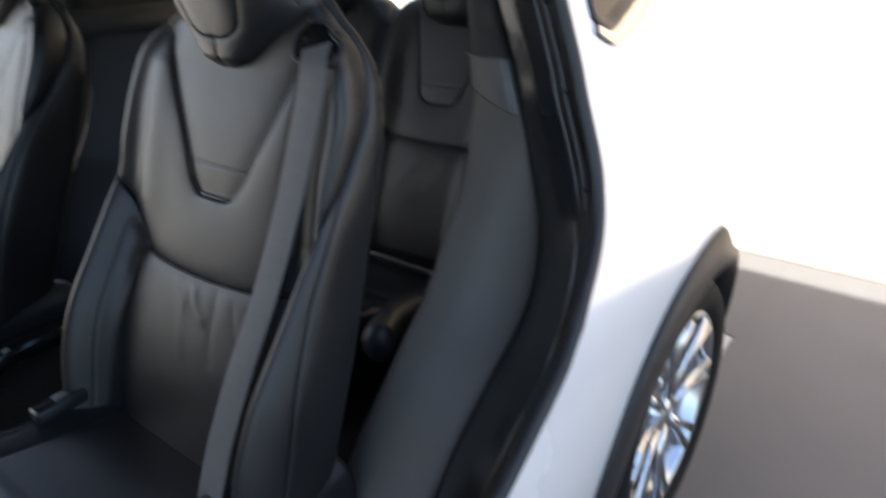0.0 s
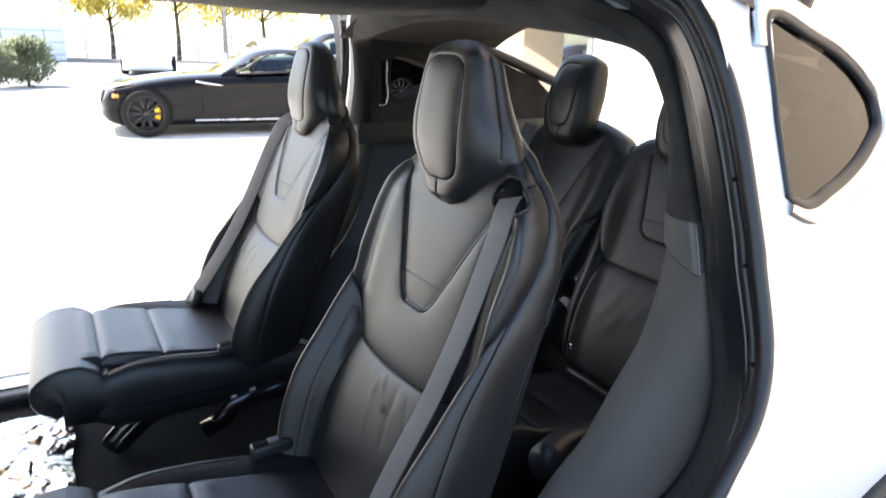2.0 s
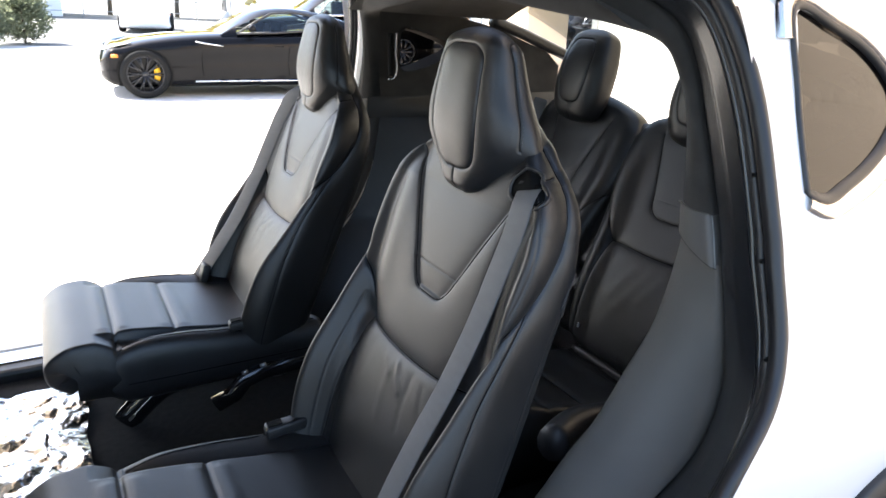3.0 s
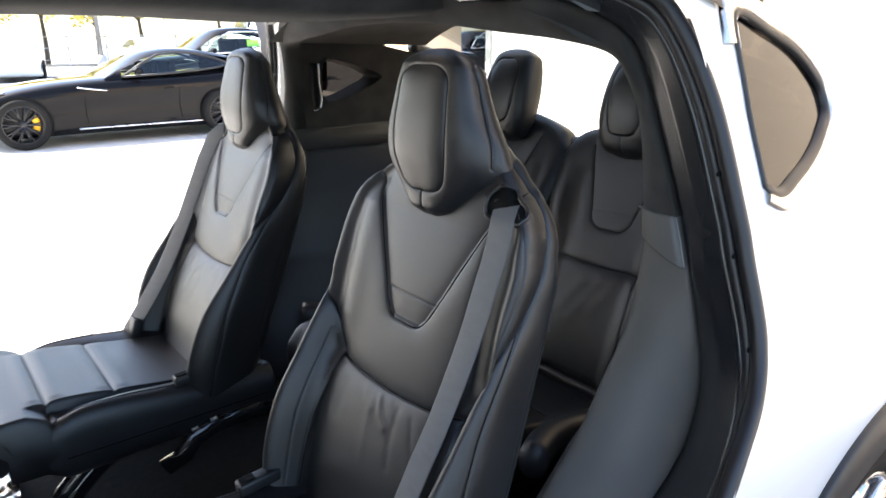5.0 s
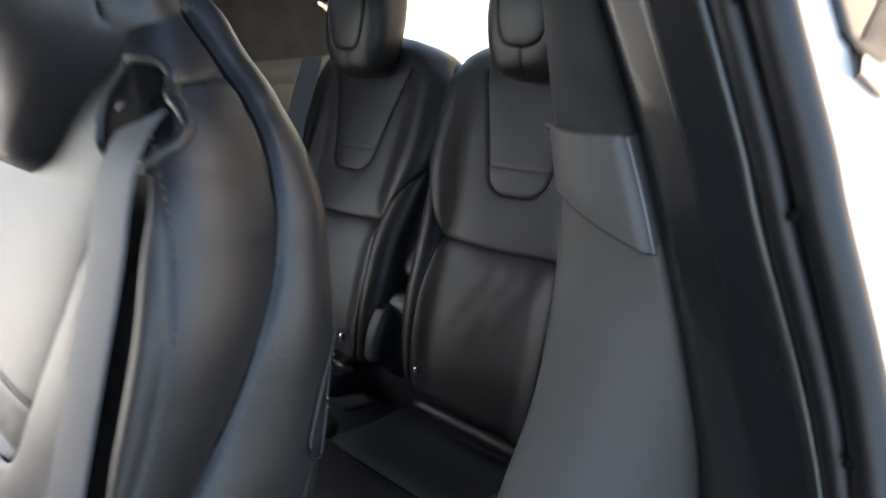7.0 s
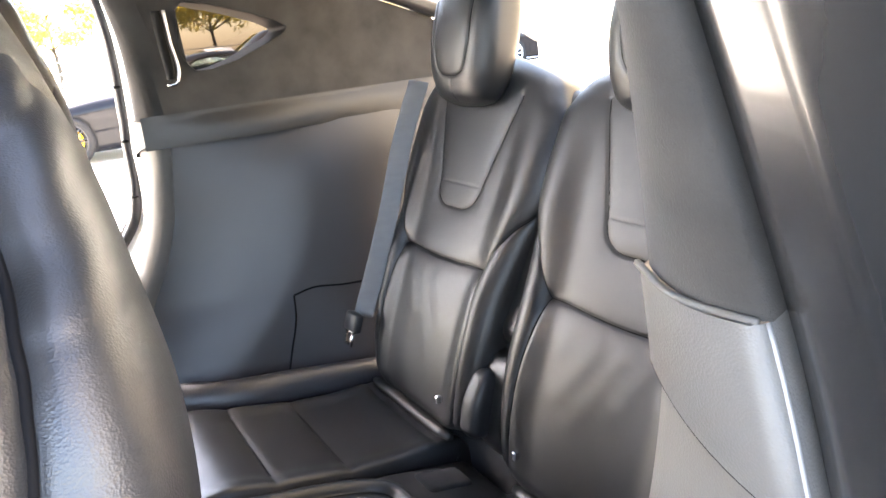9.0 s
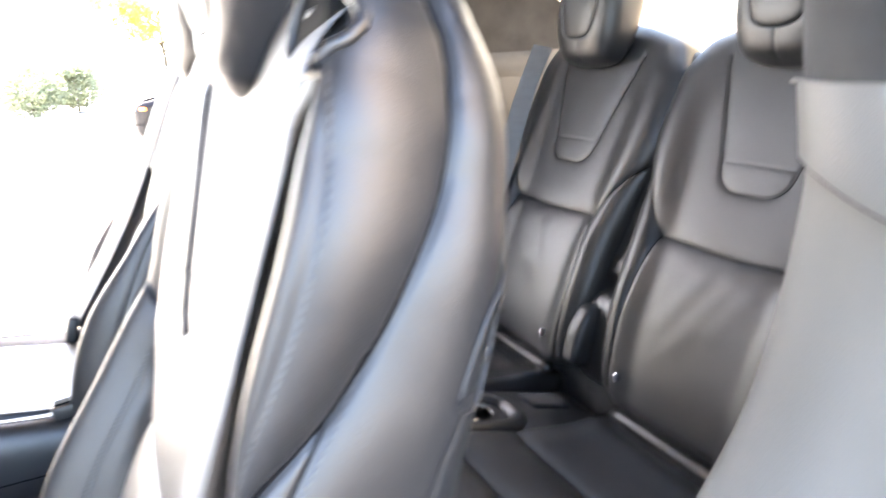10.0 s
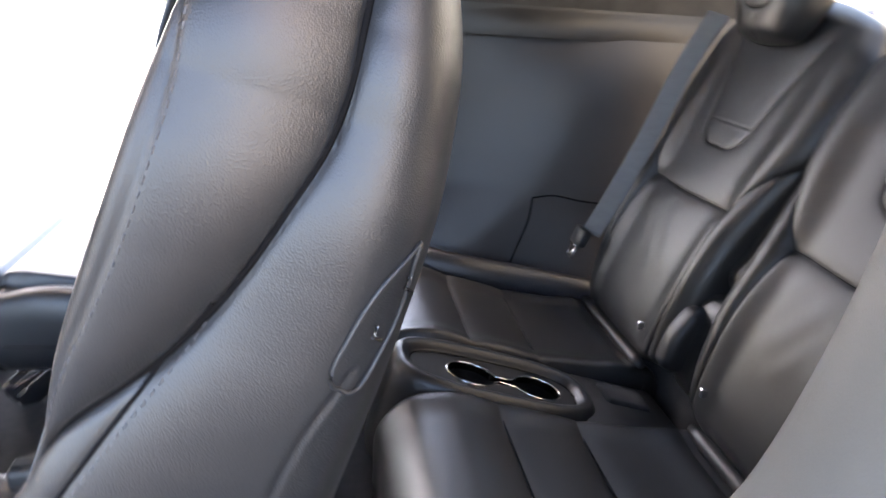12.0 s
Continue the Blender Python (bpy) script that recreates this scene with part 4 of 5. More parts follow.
QUARTER_FAR = np.stack([0.585 + (QUARTER[:, 0] - 0.585) * 1.35, 1.34 + (QUARTER[:, 1] - 1.34) * 1.12], 1)


def quarter(side):
    """Outer panel behind the door opening, its seals, jamb and trim, window and wheel, of one side."""
    t = np.linspace(0, 15, 161)
    # the far opening has a narrow white jamb and a suede trim that turns in close behind it
    rim_line = SEAL if side < 0 else 0.62 * SEAL + 0.38 * OUT
    outer = OUT if side < 0 else 0.85 * OUT + 0.15 * rim_line
    bend = 0.30 * np.clip((np.arange(16) - 3) / 2, 0, 1)[:, None]
    inside_line = INN if side < 0 else (1 - bend) * INN + bend * outer
    seal, out = along(rim_line, t), along(outer, t)
    flip = side > 0
    lights = QUARTER_FAR if side > 0 else QUARTER
    # outer panel
    lim = seal[40:]
    order = np.argsort(lim[:, 2])
    rows = []
    for r in np.linspace(0, 1, 150):
        u = np.linspace(0, 1, 190) ** 1.1
        z_edge = 0.22 + (1.545 - 0.22) * r
        x0 = np.interp(z_edge, lim[order, 2], lim[order, 0])
        if z_edge < 0.48:
            x0 = -0.05 - (0.48 - z_edge) * 6
        x0 = max(x0, -0.9)
        x = x0 + ((1.90 if side < 0 else 1.56) - x0) * u
        z = z_edge - np.clip(r - 0.55, 0, 1) / 0.45 * 0.50 * np.clip((x - 0.47) / 1.4, 0, 1) ** 1.15
        rows.append(np.stack([x, -body_y(x, z), z], 1))
    pos = np.array(rows)

    def inside(p):
        q = p[:, [0, 2]]
        return in_poly(q, lights) | (np.linalg.norm(q - WHEEL, axis=1) < 0.405)

    def snap(p):
        q = p[:, [0, 2]]
        d = q - WHEEL
        near = np.linalg.norm(d, axis=1) < 0.41
        new_q = np.where(near[:, None], WHEEL + 0.405 * d / (np.linalg.norm(d, axis=1)[:, None] + 1e-9), to_poly(q, lights))
        return np.stack([new_q[:, 0], -body_y(new_q[:, 0], new_q[:, 1]), new_q[:, 1]], 1)
    v, f = cut_grid(pos, inside, snap)
    obj("quarter_panel", mirrored(v, side), f, WHITE, suv, "white painted rear quarter panel", flip=not flip)
    # lip of the wheel arch and liner
    ang = np.radians(np.linspace(-25, 205, 60))
    ax, az = WHEEL[0] + 0.388 * np.cos(ang), WHEEL[1] + 0.388 * np.sin(ang)
    deg = np.degrees(ang)
    wide = 0.408 + 0.064 * np.clip((deg - 72) / 16, 0, 1) ** 1.5 * (1 - 0.12 * np.clip((deg - 150) / 50, 0, 1))

    def arch(r, d):
        x, z = WHEEL[0] + r * np.cos(ang), WHEEL[1] + r * np.sin(ang)
        return np.stack([x, -body_y(x, np.maximum(z, 0.22)) + d, z], 1)
    v, f = loft(np.array([arch(0.366, 0.05), arch(0.366, -0.008), arch(0.374, -0.014), arch(wide * 0.99, -0.012), arch(wide, -0.006), arch(wide, 0.01)]), wrap=False)
    obj("arch_trim", mirrored(v, side), f, PLASTIC, suv, "black wheel arch trim")
    rings = []
    for yy in (-0.955, -0.90, -0.70):
        r = 0.372
        rings.append(np.stack([WHEEL[0] + r * np.cos(ang), np.full(60, yy), WHEEL[1] + r * np.sin(ang)], 1))
    v, f = loft(rings, wrap=False)
    obj("arch_liner", mirrored(v, side), f, DARK, suv)
    # seals along the opening
    v, f = tube(seal + (0.004, 0.006, 0.0), 0.013, 10)
    obj("outer_seal", mirrored(v, side), f, RUBBER, suv, "black rubber door seal")
    step = (out - seal)
    step /= np.linalg.norm(step, axis=1)[:, None]
    if side < 0:
        v, f = tube(seal + step * 0.030, 0.010, 10)
        obj("inner_seal", mirrored(v, side), f, RUBBER, suv, "black rubber door seal")
    # jamb between seal and trim: dark material on the near side, white on the far
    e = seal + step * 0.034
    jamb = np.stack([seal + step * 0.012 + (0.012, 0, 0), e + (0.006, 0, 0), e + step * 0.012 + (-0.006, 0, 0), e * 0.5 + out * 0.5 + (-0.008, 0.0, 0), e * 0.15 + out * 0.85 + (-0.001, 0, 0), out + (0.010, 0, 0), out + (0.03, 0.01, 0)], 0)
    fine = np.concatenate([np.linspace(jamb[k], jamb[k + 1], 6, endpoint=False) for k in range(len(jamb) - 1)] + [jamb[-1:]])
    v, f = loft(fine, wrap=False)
    obj("door_jamb", mirrored(v, side), f, JAMB if side < 0 else WHITE, suv, "dark painted door jamb" if side < 0 else "white door jamb", flip=flip)
    for k in (70, 84, 98, 112, 126):
        v, f = tube(np.array([seal[k] + step[k] * 0.018 + (-0.014, 0, 0), seal[k] + step[k] * 0.018 + (0.0, 0, 0)]), 0.0035, 8)
        obj("seal_clip", mirrored(v, side), f, DARK, suv)

    # inner trim of pillar and roof bow
    def trim(name, lo, hi, material, label, proud):
        """lo and hi are places along the outer and inner edges."""
        n = max(24, int((hi[0] - lo[0]) * 14))
        o, i = along(outer, np.linspace(lo[0], hi[0], n)), along(inside_line, np.linspace(lo[1], hi[1], n))
        roof = np.clip((i[:, 2] - 1.36) / 0.1, 0, 1)[:, None]
        wrapdir = (1 - roof) * np.array((0.11, 0.012, 0.0)) + roof * np.array((0.12, 0.0, 0.035))
        b = (0.012 + 0.030 * np.clip((1.1 - i[:, 2]) / 0.35, 0, 1))[:, None] * np.array((-1.0, -0.25, 0.0)) * (1 - 0.7 * roof) + roof * np.array((-0.006, 0, -0.006))
        pr = proud * np.array((-1.0, 0.0, 0.0))
        sec = [o + (0.018, 0.004, 0.0), o + pr * 0.3]
        for w in np.linspace(0.06, 0.94, 12):
            sec.append(o * (1 - w) + i * w + b * math.sin(math.pi * min(1, w * 1.0)) ** 0.8 * (1 + 0.4 * w) + pr)
        sec += [i + wrapdir * 0.06 + pr * 0.5, i + wrapdir * 0.22, i + wrapdir * (0.8 if side < 0 else 0.34)]
        sec = np.array(sec)
        v, f = loft(sec, wrap=False)
        obj(name, mirrored(v, side), f, material, suv, label, flip=not flip)
        return sec
    trim("roof_trim", (0.0, 0.0), (7.0, 7.0), SUEDE, "dark suede pillar and roof trim", 0.002)
    band = trim("pillar_band", (7.0, 7.0), (8.08, 7.62), BAND, "dark grey moulded pillar band", 0.009)
    trim("pillar_trim", (8.04, 7.58), (15.0, 15.0), TRIM, "dark grey moulded pillar trim", 0.0)
    o, i = along(outer, np.array([7.0]))[0], along(inside_line, np.array([7.0]))[0]
    v, f = tube(path3(np.array([o + (-0.006, 0.003, 0.0), (o + i) / 2 + (-0.021, -0.004, 0.0), i + (-0.010, 0, 0.0)]), 12), 0.0022, 6)
    obj("band_edge", mirrored(v, side), f, TRIM, suv, "thin rolled edge of the pillar band")
    v, f = tube(band[1:-2, -1] + (0.001, 0, -0.0005), 0.0009, 6)
    obj("band_seam", mirrored(v, side), f, DARK, suv, "dark seam under the pillar band")
    e = along(outer, np.linspace(7.0, 8.08, 14))
    v, f = tube(e + (-0.003, 0.001, 0), 0.0013, 8)
    obj("band_rim", mirrored(v, side), f, EDGE, suv, "thin bright outer edge of the pillar band")

    # quarter window
    ring = path3(np.c_[np.vstack([lights, lights[:1]]), np.zeros(13)], 90)
    wx, wz = ring[:, 0], ring[:, 1]
    wy = -body_y(wx, wz)
    mid = lights.mean(0)
    win = new("quarter_window")
    tagged(win, "tinted quarter window with bright metal surround")
    win.parent = suv
    pane_ring = []
    for s in np.linspace(1.01, 0.02, 10):
        px_, pz_ = mid[0] + (wx - mid[0]) * s, mid[1] + (wz - mid[1]) * s
        pane_ring.append(np.stack([px_, -body_y(px_, pz_) + 0.006, pz_], 1))
    v, f = loft(np.array(pane_ring)[:, :-1], wrap=True, caps=False)
    f = list(f) + [list(range(len(v) - 89, len(v)))]
    pane = obj("pane", mirrored(v, side), f, GLASS_DARK, win, "brown tinted glass")
    tx, tz = np.gradient(wx), np.gradient(wz)
    size = np.hypot(tx, tz) + 1e-9
    ox, oz = -tz / size, tx / size
    if ((wx - mid[0]) * ox + (wz - mid[1]) * oz).sum() < 0:
        ox, oz = -ox, -oz

    def grown(d, lift):
        x, z = wx + ox * d, wz + oz * d
        return np.stack([x, -body_y(x, z) - lift, z], 1)
    rear_part = slice(20, 90)
    far = (0.022 + 0.020 * np.sin(np.linspace(0, np.pi, 90)) ** 0.7)
    bar = np.stack([grown(far + 0.003, 0.001)[rear_part], grown(far, 0.006)[rear_part], grown(0.5 * far, 0.009)[rear_part], grown(0.007, 0.005)[rear_part], grown(0.006, -0.01)[rear_part]], 0)
    v, f = loft(bar, wrap=False)
    obj("surround", mirrored(v, side), f, SURROUND, win, "bright metal window surround", flip=flip)
    seal_ring = np.stack([grown(0.009, -0.004)[:-1], grown(0.009, 0.004)[:-1], grown(0.002, 0.006)[:-1], grown(-0.006, 0.001)[:-1], grown(-0.006, -0.008)[:-1]], 0)
    v, f = loft(seal_ring, caps=False)
    obj("window_seal", mirrored(v, side), f, RUBBER, win, "black rubber window seal", flip=flip)

    # dark hinge cover above the panel's corner
    lo = path3(np.array([(0.430, 0, 1.570), (0.500, 0, 1.520), (0.562, 0, 1.494)]), 14)
    cover = []
    for k in np.linspace(0, 1, 8):
        z = lo[:, 2] * (1 - k) + 1.615 * k
        cover.append(np.stack([lo[:, 0] + 0.012 * k, -body_y(lo[:, 0], np.minimum(z, 1.58)) - 0.007 + 0.03 * np.clip(z - 1.58, 0, 1), z], 1))
    v, f = loft(np.array(cover), wrap=False)
    obj("hinge_cover", mirrored(v, side), f, PLASTIC, suv, "dark plastic door hinge cover", flip=not flip)
    if side < 0:
        v, f = tube(path3(np.array([(0.728, -0.700, 1.44), (0.752, -0.702, 1.52), (0.800, -0.706, 1.66), (0.885, -0.712, 1.90)]), 16), 0.024, 12, 1.2)
        obj("tailgate_strut", mirrored(v, side), f, PLASTIC, suv, "black strut of the open tailgate")

    # side trim inside, with the lower panel, the padded rail and the suede part round the window
    IZ = [0.40, 0.60, 0.90, 1.06, 1.10, 1.14, 1.20, 1.30, 1.42, 1.50]
    IY = [0.505, 0.525, 0.565, 0.600, 0.618, 0.640, 0.655, 0.655, 0.615, 0.56]
    DLO = np.array([(0.634, 1.378), (0.648, 1.392), (0.70, 1.384), (0.79, 1.360), (0.85, 1.338), (0.868, 1.326), (0.858, 1.316), (0.815, 1.296), (0.75, 1.270), (0.69, 1.256), (0.660, 1.256), (0.642, 1.272)])

    def inner(name, z0, z1, top_slope, nx, nz, material, label, puff, hole=None, x_end=1.30, start=0.02):
        rows = []
        order_i = np.argsort(inside_line[4:, 2])
        for r in np.linspace(0, 1, nz):
            x_start = np.interp(z0 + (z1 - z0) * r, inside_line[4:][order_i, 2], inside_line[4:][order_i, 0]) + start
            xs = x_start + (x_end - x_start) * np.linspace(0, 1, nx)
            z = np.minimum(z0 + (z1 - z0) * r - top_slope * r * (xs - 0.5), 1.42 - 0.33 * (xs - 0.94) - 0.5 * np.clip(xs - 1.24, 0, 1))
            y = spline(IZ, IY, z) + puff * math.sin(math.pi * r) - 0.03 * np.clip((xs - 0.95) / 0.5, 0, 1) ** 2 
            y = y + (np.maximum(0.652, y) - y) * np.clip((x_start + 0.30 - xs) / 0.30, 0, 1) ** 1.6
            if name == "side_panel":
                y = y - 0.03 * np.clip((0.72 - z) / 0.3, 0, 1) * np.clip((xs - 0.6) / 0.25, 0, 1) + 0.012 * np.sin((xs - 0.5) * 9)
            if name == "padded_rail":
                y = np.minimum(y, 0.648 + 0.03 * np.clip((0.56 - xs) / 0.04, 0, 1)) - 0.006
            rows.append(np.stack([xs, -y, z], 1))
        pos = np.array(rows)
        if hole is None:
            v, f = pos.reshape(-1, 3), grid_faces(nz, nx)
        else:
            v, f = cut_grid(pos, lambda p: in_poly(p[:, [0, 2]], hole), lambda p: (lambda q: np.stack([q[:, 0], -spline(IZ, IY, q[:, 1]), q[:, 1]], 1))(to_poly(p[:, [0, 2]], hole)))
        return obj(name, mirrored(v, side), f, material, suv, label, flip=flip)
    inner("side_panel", 0.40, 1.114, 0.0, 60, 50, VINYL, "black padded lower side panel", 0.0)
    inner("padded_rail", 1.108, 1.176, 0.0, 50, 14, LEATHER, "black leather padded rail", -0.014, start=-0.03 if side > 0 else 0.03)
    inner("suede_panel", 1.172, 1.50, 0.20, 130, 60, SUEDE, "dark suede side panel round the window", 0.0, DLO)
    def on_panel(x, z):
        return -(spline(IZ, IY, z) - 0.03 * np.clip((0.72 - z) / 0.3, 0, 1) * np.clip((x - 0.6) / 0.25, 0, 1) + 0.012 * np.sin((x - 0.5) * 9)) + 0.001
    for line in ([(0.745, 0.745), (0.740, 0.70), (0.712, 0.62), (0.690, 0.56)], [(0.745, 0.745), (0.79, 0.752), (0.86, 0.742), (0.95, 0.735)]):
        xz = path3(np.array([(x, 0, z) for x, z in line]), 24)
        xz[:, 1] = on_panel(xz[:, 0], xz[:, 2])
        v, f = tube(xz, 0.0022, 6)
        obj("panel_seam", mirrored(v, side), f, SEAM, suv, "dark seam of the side panel")
    v, f = tube(path3(np.array([(0.44, -0.515, 0.606), (0.52, -0.474, 0.597), (0.68, -0.462, 0.570), (0.90, -0.462, 0.525)]), 24), 0.034, 12, 1.2)
    obj("panel_ledge", mirrored(v, side), f, VINYL, suv, "rounded ledge along the foot of the panel")
    loop = path3(np.c_[np.vstack([DLO, DLO[:1]]), np.zeros(len(DLO) + 1)], 80)
    y = -spline(IZ, IY, loop[:, 1])
    reveal = np.stack([np.stack([loop[:, 0], y + d, loop[:, 1]], 1) for d in (0.004, -0.02, -0.06, -0.12)], 0)
    v, f = loft(reveal[:, :-1], wrap=True, caps=False)
    obj("window_reveal", mirrored(v, side), f, PLASTIC, suv)
    # slot with the belt's height guide beside the window; black tube paints its shade
    v, f = join([tube(path3(np.array([(0.592, -0.620, 1.378), (0.594, -0.626, 1.32), (0.598, -0.628, 1.246)]), 14), 0.013, 8, 0.7)])
    obj("slot_shade", mirrored(v, side), f, DARK, suv, "black strip for the shade inside the belt slot")
    if side < 0:
        return
    v, f = tube(path3(np.array([(0.606, -0.612, 1.378), (0.608, -0.618, 1.32), (0.611, -0.620, 1.25), (0.604, -0.620, 1.236), (0.586, -0.622, 1.236)]), 24), 0.0035, 8)
    obj("slot_edge", mirrored(v, side), f, SATIN, suv, "bright metal edge of the slot")


quarter(-1)
quarter(1)


def wheel(name, x, y, radius, width, spokes, rim_material, parent, group="", side=-1, caliper=None):
    """A road wheel: tyre, rim with spokes, disc and caliper. side is the y direction of its face."""
    w = empty(name, x, y, 0, "road wheel with black tyre and spoked rim", "wheel")
    w.parent = parent
    n = 48
    ang = np.linspace(0, 2 * np.pi, n, endpoint=False)

    def lathe(profile):
        return loft(np.array([[(r * math.cos(a), side * d, radius + r * math.sin(a)) for a in ang] for r, d in profile]), wrap=True, caps=False)
    R, h = radius, width / 2
    v, f = lathe([(R * 0.74, h * 0.9), (R * 0.78, h), (R * 0.88, h * 1.05), (R * 0.955, h * 0.93), (R * 0.985, h * 0.78), (R, h * 0.6), (R, -h * 0.6), (R * 0.96, -h * 0.95), (R * 0.74, -h)])
    obj("tyre", v, f, TYRE, w)
    v, f = lathe([(R * 0.745, h * 0.93), (R * 0.73, h * 0.96), (R * 0.70, h * 0.90), (R * 0.68, h * 0.5), (R * 0.66, -h * 0.8)])
    rim = obj("rim", v, f, rim_material, w)
    for k in range(spokes):
        a = 2 * math.pi * k / spokes
        for da in (-0.10, 0.10):
            line = np.array([(R * 0.10 * math.cos(a), side * h * 0.72, radius + R * 0.10 * math.sin(a)), (R * 0.42 * math.cos(a + da * 0.5), side * h * 0.78, radius + R * 0.42 * math.sin(a + da * 0.5)),
                             (R * 0.71 * math.cos(a + da), side * h * 0.90, radius + R * 0.71 * math.sin(a + da))])
            v, f = tube(line, [R * 0.045, R * 0.032, R * 0.034], 6)
            obj("spoke", v, f, rim_material, rim)
    v, f = lathe([(0.001, h * 0.84), (R * 0.13, h * 0.82), (R * 0.15, h * 0.6)])
    obj("hub_cap", v, f, rim_material, rim)
    v, f = lathe([(0.001, h * 0.25), (R * 0.50, h * 0.25), (R * 0.50, h * 0.05)])
    obj("brake_disc", v, f, SATIN, w)
    if caliper:
        a = np.linspace(*caliper, 8)
        v, f = loft(np.array([[(r * math.cos(t), side * d, radius + r * math.sin(t)) for r, d in ((R * 0.36, h * 0.2), (R * 0.36, h * 0.55), (R * 0.60, h * 0.55), (R * 0.60, h * 0.2))] for t in a]))
        obj("brake_caliper", v, f, YELLOW, w, "yellow brake caliper")
    return w


for sg in (-1, 1):
    wheel("rear_wheel", 0.0, sg * 0.850, 0.335, 0.25, 8, ALLOY, suv, side=sg)

# floor, sill and tailgate
part("floor_carpet", rbox(-1.4 - 0.93, 0.95 - 0.93, -0.66, 0.66, 0.34, 0.40, 0.004, 1), CARPET, suv, "black carpeted floor")
part("luggage_floor", rbox(0.95 - 0.93, 1.75 - 0.93, -0.55, 0.55, 0.34, 0.42, 0.01, 1), CARPET, suv)
part("tailgate_trim", rbox(1.72 - 0.93, 1.80 - 0.93, -0.60, 0.60, 0.42, 0.80, 0.03), TRIM, suv)
for sg in (-1, 1):
    a, b = sorted((sg * 0.64, sg * 0.80))
    part("door_sill", rbox(-1.4 - 0.93, 0.14 - 0.93, a, b, 0.30, 0.435, 0.012), PLASTIC, suv, "black plastic door sill")
    a, b = sorted((sg * 0.69, sg * 0.76))
    part("scuff_plate", rbox(-1.1 - 0.93, -0.05 - 0.93, a, b, 0.436, 0.440, 0.002, 1), SATIN, suv, "bright metal scuff plate")
    a, b = sorted((sg * 0.80, sg * 0.96))
    part("rocker", rbox(-1.4 - 0.93, -0.05 - 0.93, a, b, 0.22, 0.42, 0.03), WHITE, suv, "white painted rocker panel", smooth=True)


def block_front_light():
    """Plain dark closure ahead of the door openings, unseen, added to keep light out."""
    for name, box in (("front_roof_block", (-2.5, -0.86, -0.70, 0.70, 1.53, 1.60)), ("dash_block", (-2.6, -2.3, -0.75, 0.75, 0.40, 1.10)), ("front_seat_block", (-1.9, -1.55, -0.66, 0.66, 0.45, 1.42))):
        x0, x1, y0, y1, z0, z1 = box
        part(name, rbox(x0 - 0.93, x1 - 0.93, y0, y1, z0, z1, 0.03), VINYL, suv)
    for sg in (-1, 1):
        a, b = sorted((sg * 0.80, sg * 0.90))
        part("front_door_block", rbox(-2.5 - 0.93, -0.92 - 0.93, a, b, 0.30, 1.50, 0.03), WHITE, suv, "unseen white block at the front door, keeping light out")


block_front_light()


def roof():
    # spine along the middle between the raised doors
    xs = np.linspace(-1.5, 0.46, 40)
    rings = []
    for x in xs:
        dip = 0.012 * math.exp(-((x - 0.2) / 0.2) ** 2)
        prof = [(-0.27, 1.60), (-0.275, 1.56), (-0.25, 1.515 - dip), (-0.18, 1.503 - dip), (0, 1.50 - dip), (0.18, 1.503 - dip), (0.25, 1.515 - dip), (0.275, 1.56), (0.27, 1.60), (0, 1.625)]
        rings.append([(x - 0.93, y, z) for y, z in prof])
    v, f = loft(rings)
    obj("roof_spine", v, f, SUEDE, suv, "dark suede roof spine", flip=False)
    part("latch", rbox(0.36 - 0.93, 0.44 - 0.93, -0.46, -0.36, 1.515, 1.545, 0.008), GLOSS, suv, "gloss black door latch")
    # rear headliner and the skin over it
    for name, dz, m_, lab in (("rear_headliner", 0.0, SUEDE, "dark suede rear headliner"), ("roof_panel", 0.05, WHITE, "white painted roof panel")):
        g = []
        for x in np.linspace(0.44, 1.02, 14):
            ys = np.linspace(-0.60, 0.60, 25)
            g.append(np.stack([np.full(25, x - 0.93), ys, 1.545 + dz - 0.03 * (x - 0.44) - 0.10 * np.abs(ys / 0.6) ** 3], 1))
        v, f = loft(np.array(g), wrap=False)
        obj(name, v, f, m_, suv, lab)
    g = []
    for r in np.linspace(0, 1, 16):
        ys = np.linspace(-0.62, 0.62, 25)
        g.append(np.stack([np.full(25, 1.02 + 0.80 * r - 0.93), ys, 1.555 - 0.42 * r ** 1.25 - 0.07 * np.abs(ys / 0.62) ** 3], 1))
    v, f = loft(np.array(g), wrap=False)
    pane = obj("rear_glass", v, f, GLASS_REAR, suv, "tinted sloping rear glass")
    for sg in (-1, 1):
        line = path3(np.array([(0.98, sg * 0.63, 1.425), (1.14, sg * 0.634, 1.375), (1.32, sg * 0.635, 1.310)]), 20) - (0.93, 0, 0)
        v, f = tube(line, 0.02, 10)
        obj("glass_edge", v, f, RUBBER, suv)


roof()


